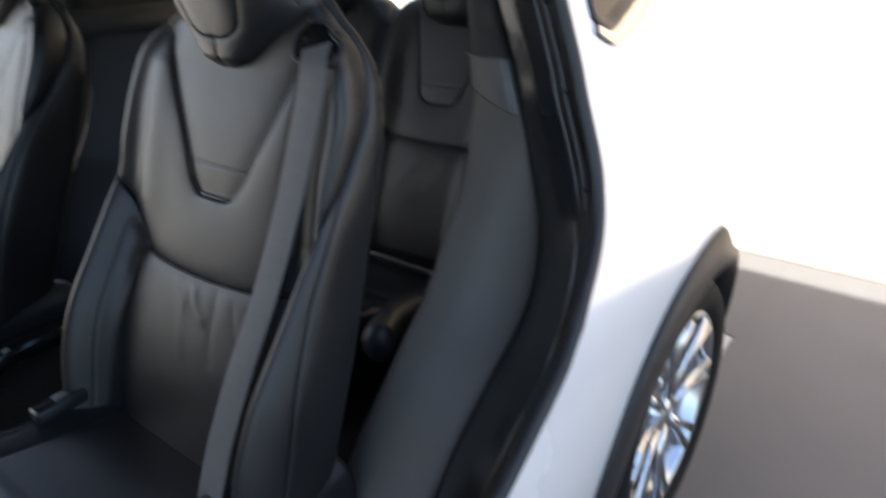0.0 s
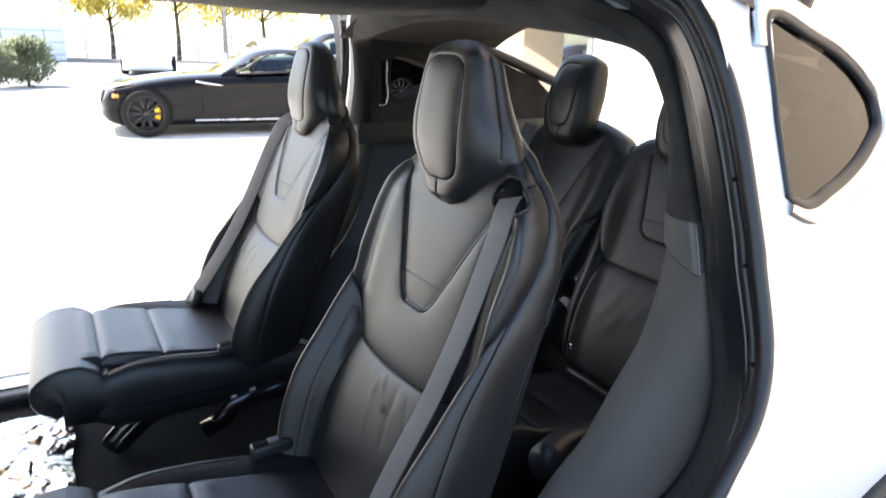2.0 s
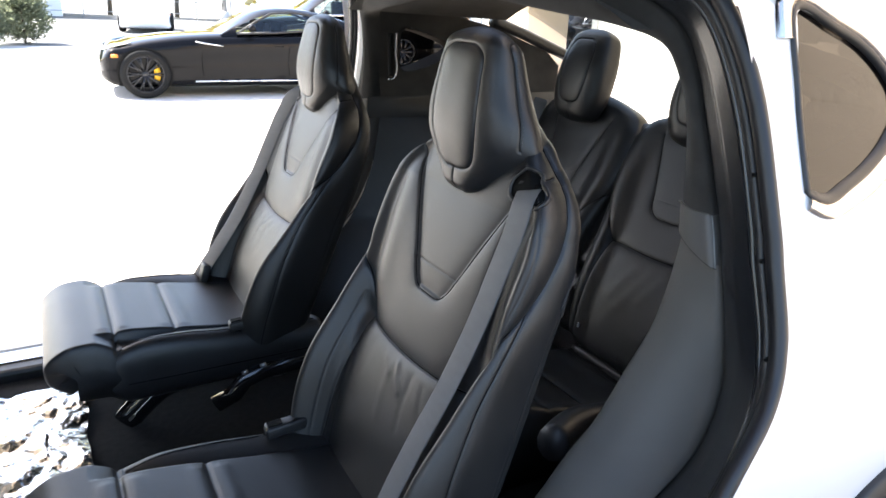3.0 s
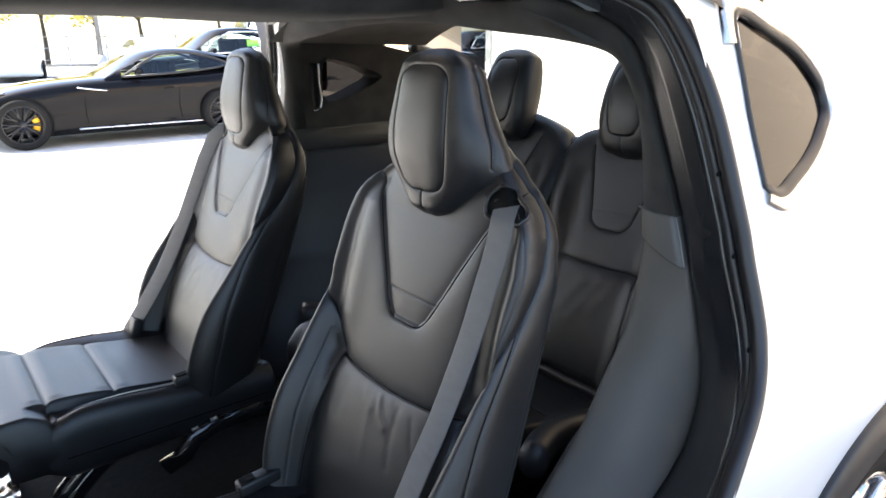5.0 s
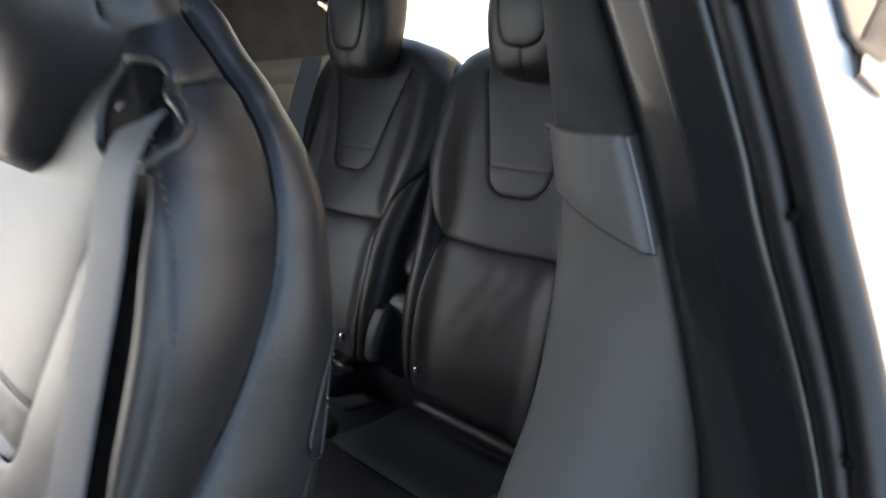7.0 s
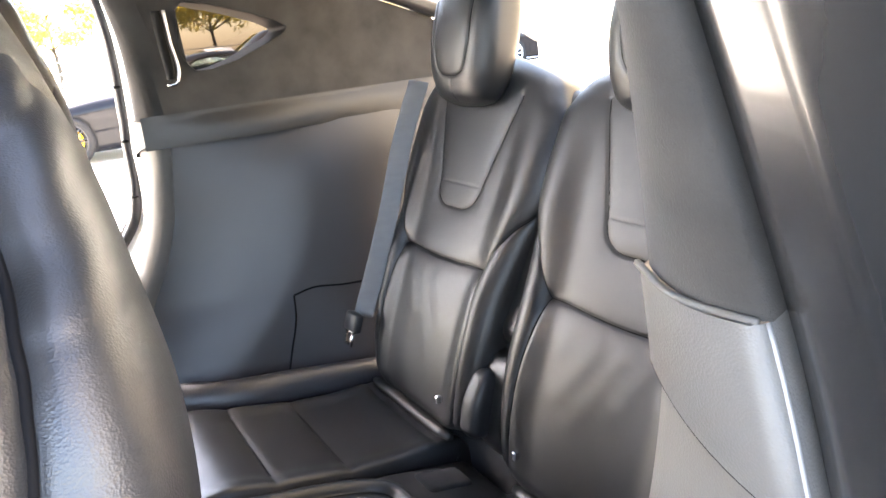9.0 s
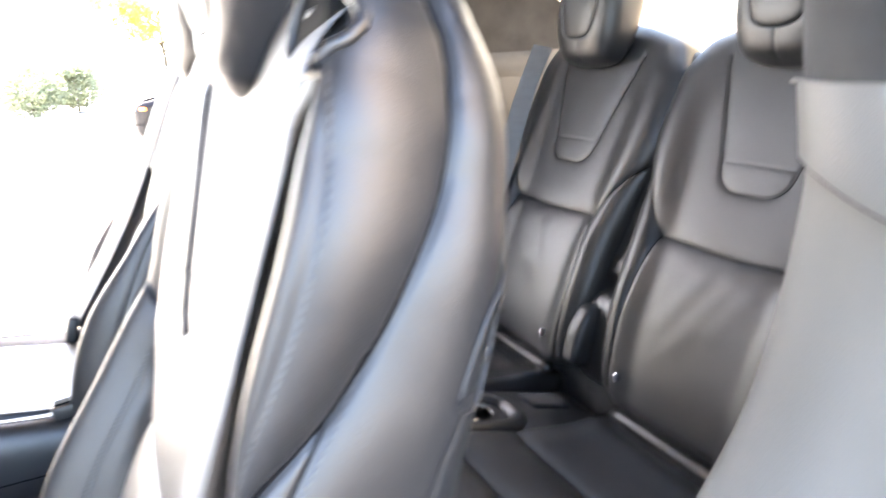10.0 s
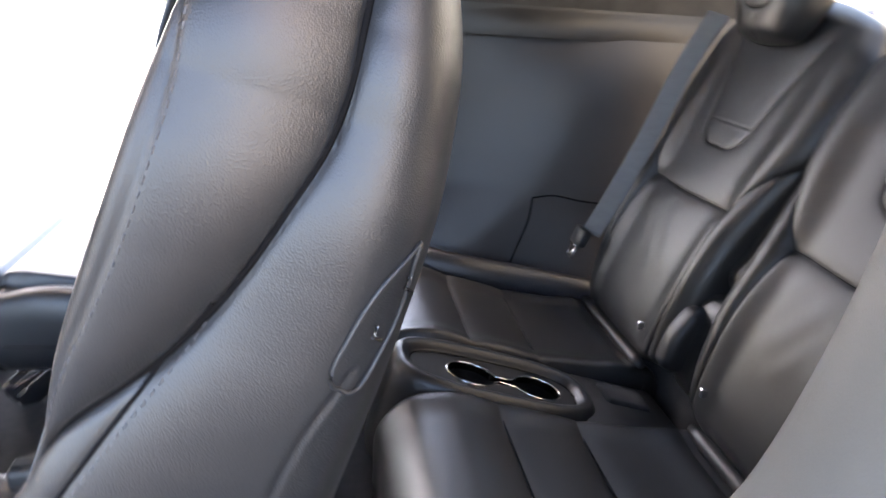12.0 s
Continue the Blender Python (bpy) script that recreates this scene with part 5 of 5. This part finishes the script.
def raised_door(sg):
    """An upward-opening door, raised: skin, inner lining and the arm at its rear."""
    d = empty("raised_door", 0.93, 0, 0, "white upward-opening car door, raised", "car door", "raised doors")
    line = path3(np.array([(0.29, 1.64), (0.45, 1.84), (0.70, 2.02), (0.98, 2.10), (1.20, 2.02), (1.34, 1.84)]), 24)
    xs = np.linspace(-0.72, 0.40, 16)
    for name, off, m_, lab in (("skin", 0.05, WHITE, "white painted door skin"), ("lining", 0.0, SUEDE, "dark door lining")):
        g = np.array([[(x - 0.93, sg * y, z + off) for y, z in line] for x in xs])
        up = g + (0, 0, 0.03)
        v, f = loft(np.concatenate([g, up[:, ::-1]], 1))
        obj(name, v, f, m_, d, lab, flip=sg > 0)
    v, f = tube(path3(np.array([(0.57, sg * 0.66, 1.535), (0.60, sg * 0.70, 1.62), (0.52, sg * 0.80, 1.80), (0.38, sg * 0.90, 2.06)]), 14) - (0.93, 0, 0), 0.017, 10)
    obj("hinge_arm", v, f, GLOSS, d, "black hinge arm")


raised_door(-1)
raised_door(1)

# ---- seats ----
second_row_seat(0.144, -0.478, -1, 600, 600, "black leather bucket seat with a grey belt, backrest upright")
second_row_seat(0.190, 0.458, 1, 340, 340, "black leather bucket seat facing the open far door", 21)
third_row_seat(0.245, 1, 340, 340, "black leather rear seat with a grey belt beside it")
third_row_seat(-0.240, -1, 340, 340, "black leather rear seat beside the pillar")


def rear_console():
    """The centre console of the rear bench, sloping with the cushions: a ridge round a tray with two joined cup holders."""
    c = empty("rear_console", 0.548, -0.010, 0.602, "black console with two joined cup holders between rear seats", "console")
    c.rotation_euler = (0, radians(15.4), 0)
    ang = np.linspace(0, 2 * np.pi, 72, endpoint=False)

    def oval(d, shift=-0.010):
        ca, sa = np.cos(ang), np.sin(ang)
        return np.stack([shift + (0.182 - d) * np.sign(ca) * np.abs(ca) ** 0.62, (0.088 - d) * np.sign(sa) * np.abs(sa) ** 0.66], 1)
    rings = []
    for d, z in ((0.004, -0.17), (0.0, -0.06), (0.0, -0.022), (0.003, -0.008), (0.010, 0.001), (0.018, 0.003), (0.025, 0.000), (0.030, -0.007), (0.032, -0.012), (0.036, -0.0125)):
        rings.append(np.c_[oval(d), np.full(72, z)])
    v, f = loft(rings, caps=False)
    obj("body", v, f, LEATHER, c)
    v, f = tube(np.c_[oval(0.034), np.full(72, -0.0115)], 0.0013, 6)
    obj("tray_gap", v, f, DARK, c, "dark gap round the tray")
    # joined cups: two wells and a neck
    loop = []
    for a in np.linspace(-0.88 * np.pi, 0.88 * np.pi, 26):
        loop.append((0.060 + 0.043 * math.cos(a), 0.034 * math.sin(a)))
    for a in np.linspace(0.12 * np.pi, 1.88 * np.pi, 26):
        loop.append((-0.060 + 0.043 * math.cos(a), 0.034 * math.sin(a)))
    loop = np.array(loop) + (0.008, 0.0)
    lid = bmesh.new()
    ov = [lid.verts.new((*p, -0.0122)) for p in oval(0.035)]
    iv = [lid.verts.new((*p, -0.0122)) for p in loop]
    oe = [lid.edges.new((ov[k], ov[(k + 1) % len(ov)])) for k in range(len(ov))]
    ie = [lid.edges.new((iv[k], iv[(k + 1) % len(iv)])) for k in range(len(iv))]
    bmesh.ops.triangle_fill(lid, use_beauty=True, edges=oe + ie)
    part("tray", lid, PLASTIC, c, "satin black tray round the cups")
    mid = (0.008, 0.0)
    shrink = lambda k: (loop - mid) * k + mid
    rim = path3(np.c_[np.vstack([loop, loop[:1]]), np.full(53, -0.0112)], 140)
    v, f = tube(rim, 0.0015, 8)
    obj("cup_rim", v, f, CHROME, c, "bright metal cup holder rim")
    v, f = loft([np.c_[loop, np.full(52, -0.012)], np.c_[shrink(0.995), np.full(52, -0.024)]], caps=False)
    obj("cup_band", v, f, CHROME, c, "bright metal band inside the cups")
    v, f = loft([np.c_[shrink(0.995), np.full(52, -0.024)], np.c_[shrink(0.97), np.full(52, -0.11)], np.c_[shrink(0.93), np.full(52, -0.135)], np.c_[shrink((0.93, 0.02)), np.full(52, -0.136)]], caps=False)
    obj("cup_well", v, f, DARK, c, "black cup well")
    # the strip that runs on to the backs, with its pocket for the buckles
    part("rear_bridge", rbox(0.13, 0.345, -0.098, 0.098, -0.12, -0.010, 0.022, 4), LEATHER, c, "black upholstered strip behind the cups", smooth=True)
    part("buckle_pocket", rbox(0.205, 0.300, 0.000, 0.070, -0.030, -0.004, 0.012, 3), CARPET, c, "black pocket for the belt buckles", smooth=True)


rear_console()


def back_filler():
    """The upholstered bridge between the two rear backs, with its release strap."""
    t = empty("back_filler", 0.955, 0.0, FLOOR_Z, "black upholstered filler between rear seat backs", "seat filler")
    place = leaner(19, 0.016, 0.456, 1)
    sh = Shell(dict(v=[-0.32, -0.2, -0.1, 0.05, 0.23, 0.35], half=[0.05, 0.05, 0.055, 0.06, 0.068, 0.062], front=[0.0, 0.01, -0.01, -0.02, -0.03, -0.045], back=[-0.10] * 6, bolster=[0] * 6, start=[0.5] * 6, peak=[0.8] * 6, flare=[0] * 6), 80, 60)
    sh.groove([(-0.03, -0.12), (0.03, -0.12)], 0.02, 0.012)
    sh.bake()
    v, f = sh.mesh(place)
    obj("pad", v, f, LEATHER, t, flip=True)
    part("lower_panel", rbox(-0.06, -0.03, -0.42, 0.42, 0.0, 0.24, 0.004, 1), CARPET, t, "black carpeted panel under the backs")
    sh = Shell(dict(v=[-0.29, -0.22, -0.16], half=[0.022, 0.024, 0.02], front=[0.03, 0.035, 0.02], back=[-0.02] * 3, bolster=[0] * 3, start=[0.5] * 3, peak=[0.8] * 3, flare=[0] * 3), 30, 40, round_top=0.02, round_bottom=0.02)
    sh.bake()
    v, f = sh.mesh(lambda q: place(q) + (-0.012, 0.022, 0.0))
    obj("release_handle", v, f, PLASTIC, t, "black rounded release handle", flip=True)


back_filler()


def film_sheet():
    """The crinkled protective film that lies over the floor ahead of the seats."""
    n = 170
    xs, ys = np.linspace(-1.15, -0.41, n), np.linspace(-0.15, 0.52, n)
    rng = np.random.default_rng(3)
    g = np.zeros((n, n, 3))
    for i, x in enumerate(xs):
        for j, y in enumerate(ys):
            h = sum(abs(noise.noise(Vector((x * k, y * k * 0.8, k)))) / k * 3.5 for k in (5, 13, 29, 55)) * 0.050
            edge = 0.02 * noise.noise(Vector((y * 6, 3.0, 0.0))) + 0.03 * (y - 0.2)
            g[i, j] = (x + (edge if i > n - 22 else 0), y + 0.015 * noise.noise(Vector((x * 8, 1.0, 0.0))), 0.408 + h)
    under = g - (0, 0, 0.002)
    v, f = join([(g.reshape(-1, 3), grid_faces(n, n)), (under.reshape(-1, 3), grid_faces(n, n)[:, ::-1])])
    tagged(obj("protective_film", v, f, FOIL, smooth=True, flip=True), "crinkled silver protective film on the car floor", "film")


film_sheet()


# ---- parked cars ----
def parked_car(x, y, turn, length, width, height, paint, label, stance, wheels, dark_rim=False, sticker=False, caliper=None):
    """A car: lower body, greenhouse with glass, lamps, mirrors and wheels. Its front points to -x before it is turned."""
    car = empty("parked_car", x, y, 0, label, "car", "parked cars")
    car.rotation_euler = (0, 0, radians(turn))
    L, W = length / 2, width / 2
    u = np.array([-1.0, -0.96, -0.86, -0.62, -0.36, -0.1, 0.2, 0.5, 0.72, 0.88, 0.97, 1.0])
    deck = np.array(stance["deck"]) * height
    bottom = np.array([0.26, 0.20, 0.15, 0.14, 0.14, 0.14, 0.14, 0.14, 0.15, 0.20, 0.26, 0.34]) * 1.0
    half = W * np.array([0.70, 0.90, 0.985, 1.0, 0.985, 0.975, 0.98, 1.0, 1.0, 0.94, 0.82, 0.62])
    uu = np.linspace(-1, 1, 64)
    rings = []
    for s in uu:
        d, b, h = spline(u, deck, s), spline(u, bottom, s), spline(u, half, s)
        sec = [(-0.55, b), (-0.93, b + 0.02), (-0.985, b + 0.10), (-0.95, b + (d - b) * 0.42), (-0.965, b + (d - b) * 0.62), (-1.0, b + (d - b) * 0.78), (-0.97, b + (d - b) * 0.92), (-0.86, d - 0.005), (-0.5, d + 0.02), (0, d + 0.03)]
        sec = sec + [(-a, z) for a, z in sec[-2::-1]]
        rings.append([(s * L, a * h, z) for a, z in sec])
    v, f = loft(rings)
    body = obj("body", v, f, paint, car)
    # greenhouse
    gx = np.array(stance["gx"]) * L
    gz = np.array(stance["gz"]) * height
    gs = np.linspace(gx[0], gx[-1], 30)
    rings = []
    for s in gs:
        top = spline(gx, gz, s)
        base = spline(u, deck, s / L)
        h = spline(u, half, s / L)
        lean = np.clip((top - base) / 0.45, 0, 1)
        rings.append([(s, sg * h * k, z) for sg, k, z in [(-1, 0.90, base - 0.02), (-1, 0.90 - 0.20 * lean, base + (top - base) * 0.80), (-1, 0.80 - 0.20 * lean, base + (top - base) * 0.96), (-1, 0.0, top + 0.01),
                                                      (1, 0.80 - 0.20 * lean, base + (top - base) * 0.96), (1, 0.90 - 0.20 * lean, base + (top - base) * 0.80), (1, 0.90, base - 0.02)]])
    lo_s, hi_s = min(a for a, r in stance["window"]) * L, max(a for a, r in stance["window"]) * L
    r = np.array(rings)
    v, f = r.reshape(-1, 3), []
    for k in range(len(gs) - 1):
        for c in range(6):
            if c in (0, 5) and lo_s < (gs[k] + gs[k + 1]) / 2 < hi_s:
                continue
            f.append([k * 7 + c, k * 7 + c + 1, k * 7 + 8 + c, k * 7 + 7 + c])
    cabin = obj("cabin", v, f, paint, car)
    for sx in (0.10, 0.22):
        part("car_seat", rbox(sx * L, sx * L + 0.12, -W * 0.62, W * 0.62, 0.5 * height, 0.86 * height, 0.05), DARK, car)
    for sg in (-1, 1):
        poly = np.array(stance["window"])
        pts = []
        for a, r in poly:
            s = a * L
            top, base, h = spline(gx, gz, s), spline(u, deck, s / L), spline(u, half, s / L)
            lean = np.clip((top - base) / 0.45, 0, 1)
            pts.append((s, sg * (h * (0.90 - 0.20 * lean * r / 0.8) + 0.008), base + (top - base) * r))
        pts = np.array(pts)
        v = np.vstack([pts, pts.mean(0)])
        f = [[k, (k + 1) % len(pts), len(pts)] for k in range(len(pts))]
        win = obj("side_window", v, f, stance.get("glass", GLOSS), car, "dark reflecting side window", smooth=False, flip=sg > 0)
        v, f = tube(np.vstack([pts, pts[:1]]), 0.020, 6)
        obj("window_trim", v, f, CHROME if stance.get("bright") else PLASTIC, win)
        if sticker and sg < 0:
            c = pts.mean(0) + (0.12, -0.015, -0.01)
            part("window_sticker", rbox(c[0] - 0.14, c[0] + 0.14, c[1] - 0.004, c[1], c[2] - 0.07, c[2] + 0.07, 0.0), GREEN, car, "bright green window sticker")
        mx = poly[0][0] * L + 0.18
        v, f = loft([[(mx + dx, sg * (W * 0.88 + dy), spline(u, deck, mx / L) + 0.10 + dz) for dx, dz in ((-0.05 * k, 0), (0, 0.06 * k), (0.06 * k, 0.05 * k), (0.07 * k, -0.03 * k), (0, -0.05 * k))] for dy, k in ((0.0, 0.5), (0.06, 1.0), (0.18, 1.0), (0.22, 0.6))])
        obj("wing_mirror", v, f, paint, car)
        # side strake, sill and lamp
        hs = np.array([(s * L, sg * (spline(u, half, s) * 0.99 + 0.004), 0.235) for s in np.linspace(-0.42, 0.42, 10)])
        v, f = tube(hs, 0.016, 6)
        obj("sill_strip", v, f, SATIN, car, "bright sill strip")
        for gap_x in stance["gaps"]:
            hs = np.array([(gap_x * L + dx, sg * (spline(u, half, gap_x) * wide + 0.002), zz * height) for dx, zz, wide in ((0.0, 0.24, 0.985), (-0.01, 0.38, 0.955), (0.0, 0.50, 0.975), (0.01, 0.58, 1.0))])
            v, f = tube(path3(hs, 14), 0.005, 5)
            obj("door_gap", v, f, DARK, car)
        hx = stance["gaps"][-1] * L - 0.16
        v, f = tube(np.array([(hx - 0.07, sg * (W + 0.002), 0.575 * height), (hx, sg * (W + 0.012), 0.58 * height), (hx + 0.07, sg * (W + 0.002), 0.58 * height)]), 0.012, 6, 0.7)
        obj("door_handle", v, f, paint, car)
        hs = np.array([(s * L, sg * (spline(u, half, s) * 0.985 + 0.004), 0.62 * height - 0.02 * k) for k, s in enumerate(np.linspace(-0.40, -0.22, 4))])
        v, f = tube(hs, 0.012, 6)
        obj("side_strake", v, f, CHROME, car)
        p = np.array([(-0.93 * L, sg * spline(u, half, -0.93) * 0.99, 0.46 * height), (-0.89 * L, sg * spline(u, half, -0.89) * 1.0, 0.46 * height)])
        v, f = tube(p, 0.025, 8)
        obj("side_marker", v, f, AMBER, car, "amber side marker")
        hs = np.array([(-0.97 * L, sg * W * 0.62, 0.52 * height), (-0.90 * L, sg * W * 0.80, 0.56 * height), (-0.80 * L, sg * W * 0.86, 0.60 * height)])
        v, f = tube(hs, [0.03, 0.05, 0.02], 8, 0.6)
        obj("headlight", v, f, CHROME, car, "clear headlight")
        for s in wheels[:2]:
            wheel("wheel", s, sg * (W - 0.075), wheels[2], 0.24, 10, DARK_ALLOY if dark_rim else ALLOY, car, side=sg, caliper=caliper)
            # Black ring on the body paints the shade of the wheel well gap.
            ang = np.linspace(0, 2 * np.pi, 40, endpoint=False)
            ring = np.stack([s + (wheels[2] + 0.03) * np.cos(ang), np.full(40, sg * (W + 0.004)), wheels[2] + (wheels[2] + 0.03) * np.sin(ang)], 1)
            ring2 = ring.copy()
            ring2[:, 1] = sg * (W - 0.25)
            inner_ring = ring.copy()
            inner_ring[:, 0] = s + wheels[2] * 0.95 * np.cos(ang)
            inner_ring[:, 2] = wheels[2] + wheels[2] * 0.95 * np.sin(ang)
            keep = np.roll(ring[:, 2] > 0.16, 10)
            a, b = np.roll(ring, 10, 0)[keep], np.roll(inner_ring, 10, 0)[keep]
            v, f = loft([a, b], wrap=False)
            obj("arch", v, f, DARK, car)
    return car


COUPE = dict(gaps=(-0.36, 0.24), deck=[0.40, 0.50, 0.56, 0.64, 0.68, 0.70, 0.71, 0.735, 0.76, 0.77, 0.74, 0.60], gx=[-0.22, -0.10, 0.05, 0.20, 0.36, 0.52, 0.68, 0.80], gz=[0.70, 0.82, 0.95, 1.0, 1.0, 0.965, 0.89, 0.79],
             window=[(-0.11, 0.12), (0.02, 0.62), (0.14, 0.84), (0.28, 0.86), (0.40, 0.82), (0.52, 0.70), (0.62, 0.42), (0.55, 0.22), (0.40, 0.13), (0.15, 0.08)], glass=GLASS_CAR)
SEDAN = dict(gaps=(-0.34, 0.06, 0.44), deck=[0.38, 0.48, 0.55, 0.62, 0.65, 0.655, 0.66, 0.675, 0.69, 0.70, 0.66, 0.50], gx=[-0.34, -0.22, -0.06, 0.10, 0.30, 0.46, 0.62, 0.80], gz=[0.66, 0.80, 0.96, 1.0, 0.995, 0.95, 0.86, 0.71],
             window=[(-0.22, 0.12), (-0.10, 0.66), (0.05, 0.86), (0.28, 0.86), (0.44, 0.78), (0.58, 0.40), (0.46, 0.14), (0.1, 0.10)], bright=True, glass=GLASS_CAR)
parked_car(2.55, 10.38, -3, 4.36, 1.86, 1.30, BLACK_PAINT, "low black coupe with yellow brake calipers and black rims", COUPE, (-1.60, 1.18, 0.345), dark_rim=True, caliper=(-0.5, 0.7))
parked_car(5.6, 14.6, -3, 4.95, 1.95, 1.67, BLACK_PAINT, "tall black car with a green window sticker", SEDAN, (-1.45, 1.5, 0.38), sticker=True)
parked_car(11.2, 24.0, 82, 5.0, 2.0, 2.5, WHITE, "tall white van parked behind the black cars", SEDAN, (-1.5, 1.5, 0.36))
parked_car(14.3, 15.9, -3, 4.8, 1.95, 1.62, BLACK_PAINT, "dark car parked beyond the portico", SEDAN, (-1.45, 1.45, 0.40))
for cx_, cy_, tr in ((3.6, 30.0, 80), (9.5, 33.0, 95), (14.5, 33.5, 88), (-7.5, 36.0, 90)):
    parked_car(cx_, cy_, tr, 4.7, 1.85, 1.5, WHITE, "white car parked in the far row", SEDAN, (-1.4, 1.4, 0.34))


# ---- planting and distance ----
def leaves(centres, radii, per, size, rng, flat=0.8):
    """Many small leaf blades scattered in clumps."""
    vs, fs = [], []
    for (c, r) in zip(centres, radii):
        d = rng.normal(size=(per, 3))
        d /= np.linalg.norm(d, axis=1)[:, None]
        p = c + d * (r * rng.uniform(0.45, 1.05, (per, 1))) * (1, 1, flat)
        a = rng.normal(size=(per, 3))
        a /= np.linalg.norm(a, axis=1)[:, None]
        b = np.cross(a, rng.normal(size=(per, 3)))
        b /= np.linalg.norm(b, axis=1)[:, None] + 1e-9
        s = size * rng.uniform(0.6, 1.3, (per, 1))
        quad = np.stack([p - a * s, p + b * s * 0.5, p + a * s, p - b * s * 0.5], 1)
        vs.append(quad)
    v = np.concatenate(vs).reshape(-1, 3)
    f = np.arange(len(v)).reshape(-1, 4)
    return v, f


def tree(x, y, height, spread, material, seed, label):
    rng = np.random.default_rng(seed)
    t = empty("tree", x, y, 0, label, "tree", "trees along the car park")
    trunk = path3(np.array([(0, 0, -0.05), (0.05, 0, height * 0.2), (0.0, 0.08, height * 0.45), (0.1, 0, height * 0.8)]), 10)
    limbs = [tube(trunk, np.linspace(0.16, 0.03, 10), 8)]
    centres, radii = [], []
    for k in range(16):
        a, h = rng.uniform(0, 6.28), rng.uniform(0.30, 0.72) * height
        r = spread * rng.uniform(0.5, 1.0) * (1.1 - abs(h / height - 0.5))
        tip = np.array((r * math.cos(a), r * math.sin(a), h + 0.2 * height))
        limbs.append(tube(path3(np.array([(0.02, 0, h), tuple(tip * (0.5, 0.5, 1) + (0, 0, -0.08 * height)), tuple(tip)]), 6), np.linspace(0.06, 0.012, 6), 5))
        for w in (0.55, 0.8, 1.0):
            centres.append(np.array((tip[0] * w, tip[1] * w, h + 0.2 * height * w + rng.normal() * 0.2)))
            radii.append(rng.uniform(0.35, 0.75) * spread * 0.45)
    v, f = join(limbs)
    obj("trunk", v, f, BARK, t)
    v, f = leaves(centres, radii, 105, 0.13, rng)
    obj("crown", v, f, material, t, smooth=False)


rng_t = random.Random(5)
for k in range(12):
    tree(0.0 + k * 3.4 + rng_t.uniform(-1, 1), 47 + rng_t.uniform(-3, 3), rng_t.uniform(6.0, 8), rng_t.uniform(3.0, 3.8), LEAF, 40 + k, "yellowing tree at the edge of the car park")
for k in range(4):
    tree(19.0 + k * 3.6, 19.0 + k * 2.4, 6.5, 2.4, LEAF_GREEN if k % 2 else LEAF, 70 + k, "leafy tree beyond the portico")


def shrub(x, y, r, seed):
    rng = np.random.default_rng(seed)
    t = empty("shrub", x, y, 0, "clipped round green shrub", "shrub", "clipped shrubs")
    c = rng.normal(size=(60, 3))
    c = c / np.linalg.norm(c, axis=1)[:, None] * (r * 0.75, r * 0.75, r * 0.6) * rng.uniform(0.7, 1.0, (60, 1)) + (0, 0, r * 0.75)
    v, f = leaves(c, [r * 0.3] * 60, 110, 0.05, rng)
    obj("foliage", v, f, SAGE, t, smooth=False)
    v, f = tube(np.array([(0, 0, -0.02), (0.02, 0, r * 0.5), (0, 0.01, r)]), [0.04, 0.03, 0.015], 6)
    obj("stem", v, f, BARK, t)


for k, (x, y, r) in enumerate(((-1.75, 20.5, 1.05), (-0.7, 21.5, 0.95), (-3.6, 20.9, 1.0), (8.9, 11.6, 0.8), (9.7, 12.4, 0.8), (10.5, 13.4, 0.9))):
    shrub(x, y, r, 90 + k)


def fence():
    t = empty("fence", 0, 43.0, 0, "long metal fence along the car park", "fence")
    pm = None
    for k in range(26):
        x = -6 + k * 2.0
        if pm is None:
            o = part("fence_post", rbox(-0.03, 0.03, -0.03, 0.03, 0, 1.7, 0.0), POLE, t)
            pm = o.data
        else:
            o = new("fence_post", pm)
            o.parent = t
        o.location = (x, 0, 0)
    for z in (0.35, 1.0, 1.6):
        part("rail", rbox(-6, 44, -0.015, 0.015, z - 0.02, z + 0.02, 0.0), POLE, t)


fence()


def lamp_post(x, y):
    t = empty("street_lamp", x, y, 0, "tall grey car park lamp post", "street lamp", "lamp posts")
    v, f = tube(np.array([(0, 0, 0.6), (0, 0, 4), (0, 0, 8.5)]), [0.11, 0.09, 0.07], 10)
    obj("shaft", v, f, POLE, t)
    v, f = tube(np.array([(0, 0, 0.0), (0, 0, 0.6)]), [0.25, 0.24], 14)
    obj("footing", v, f, CONCRETE, t)
    part("lamp_head", rbox(-0.5, 0.5, -0.15, 0.15, 8.5, 8.65, 0.03), POLE, t)


lamp_post(9.2, 41.0)
lamp_post(26.0, 41.5)


def far_building():
    t = empty("far_building", -6.5, 44.0, 0, "low white building at the edge of the car park", "building")
    part("wall", rbox(-9, 7.5, 0, 8, 0, 4.0, 0.02, 1), PALE, t)
    part("roof", rbox(-9.3, 7.8, -0.3, 8.3, 4.0, 4.25, 0.02, 1), PALE, t)


far_building()
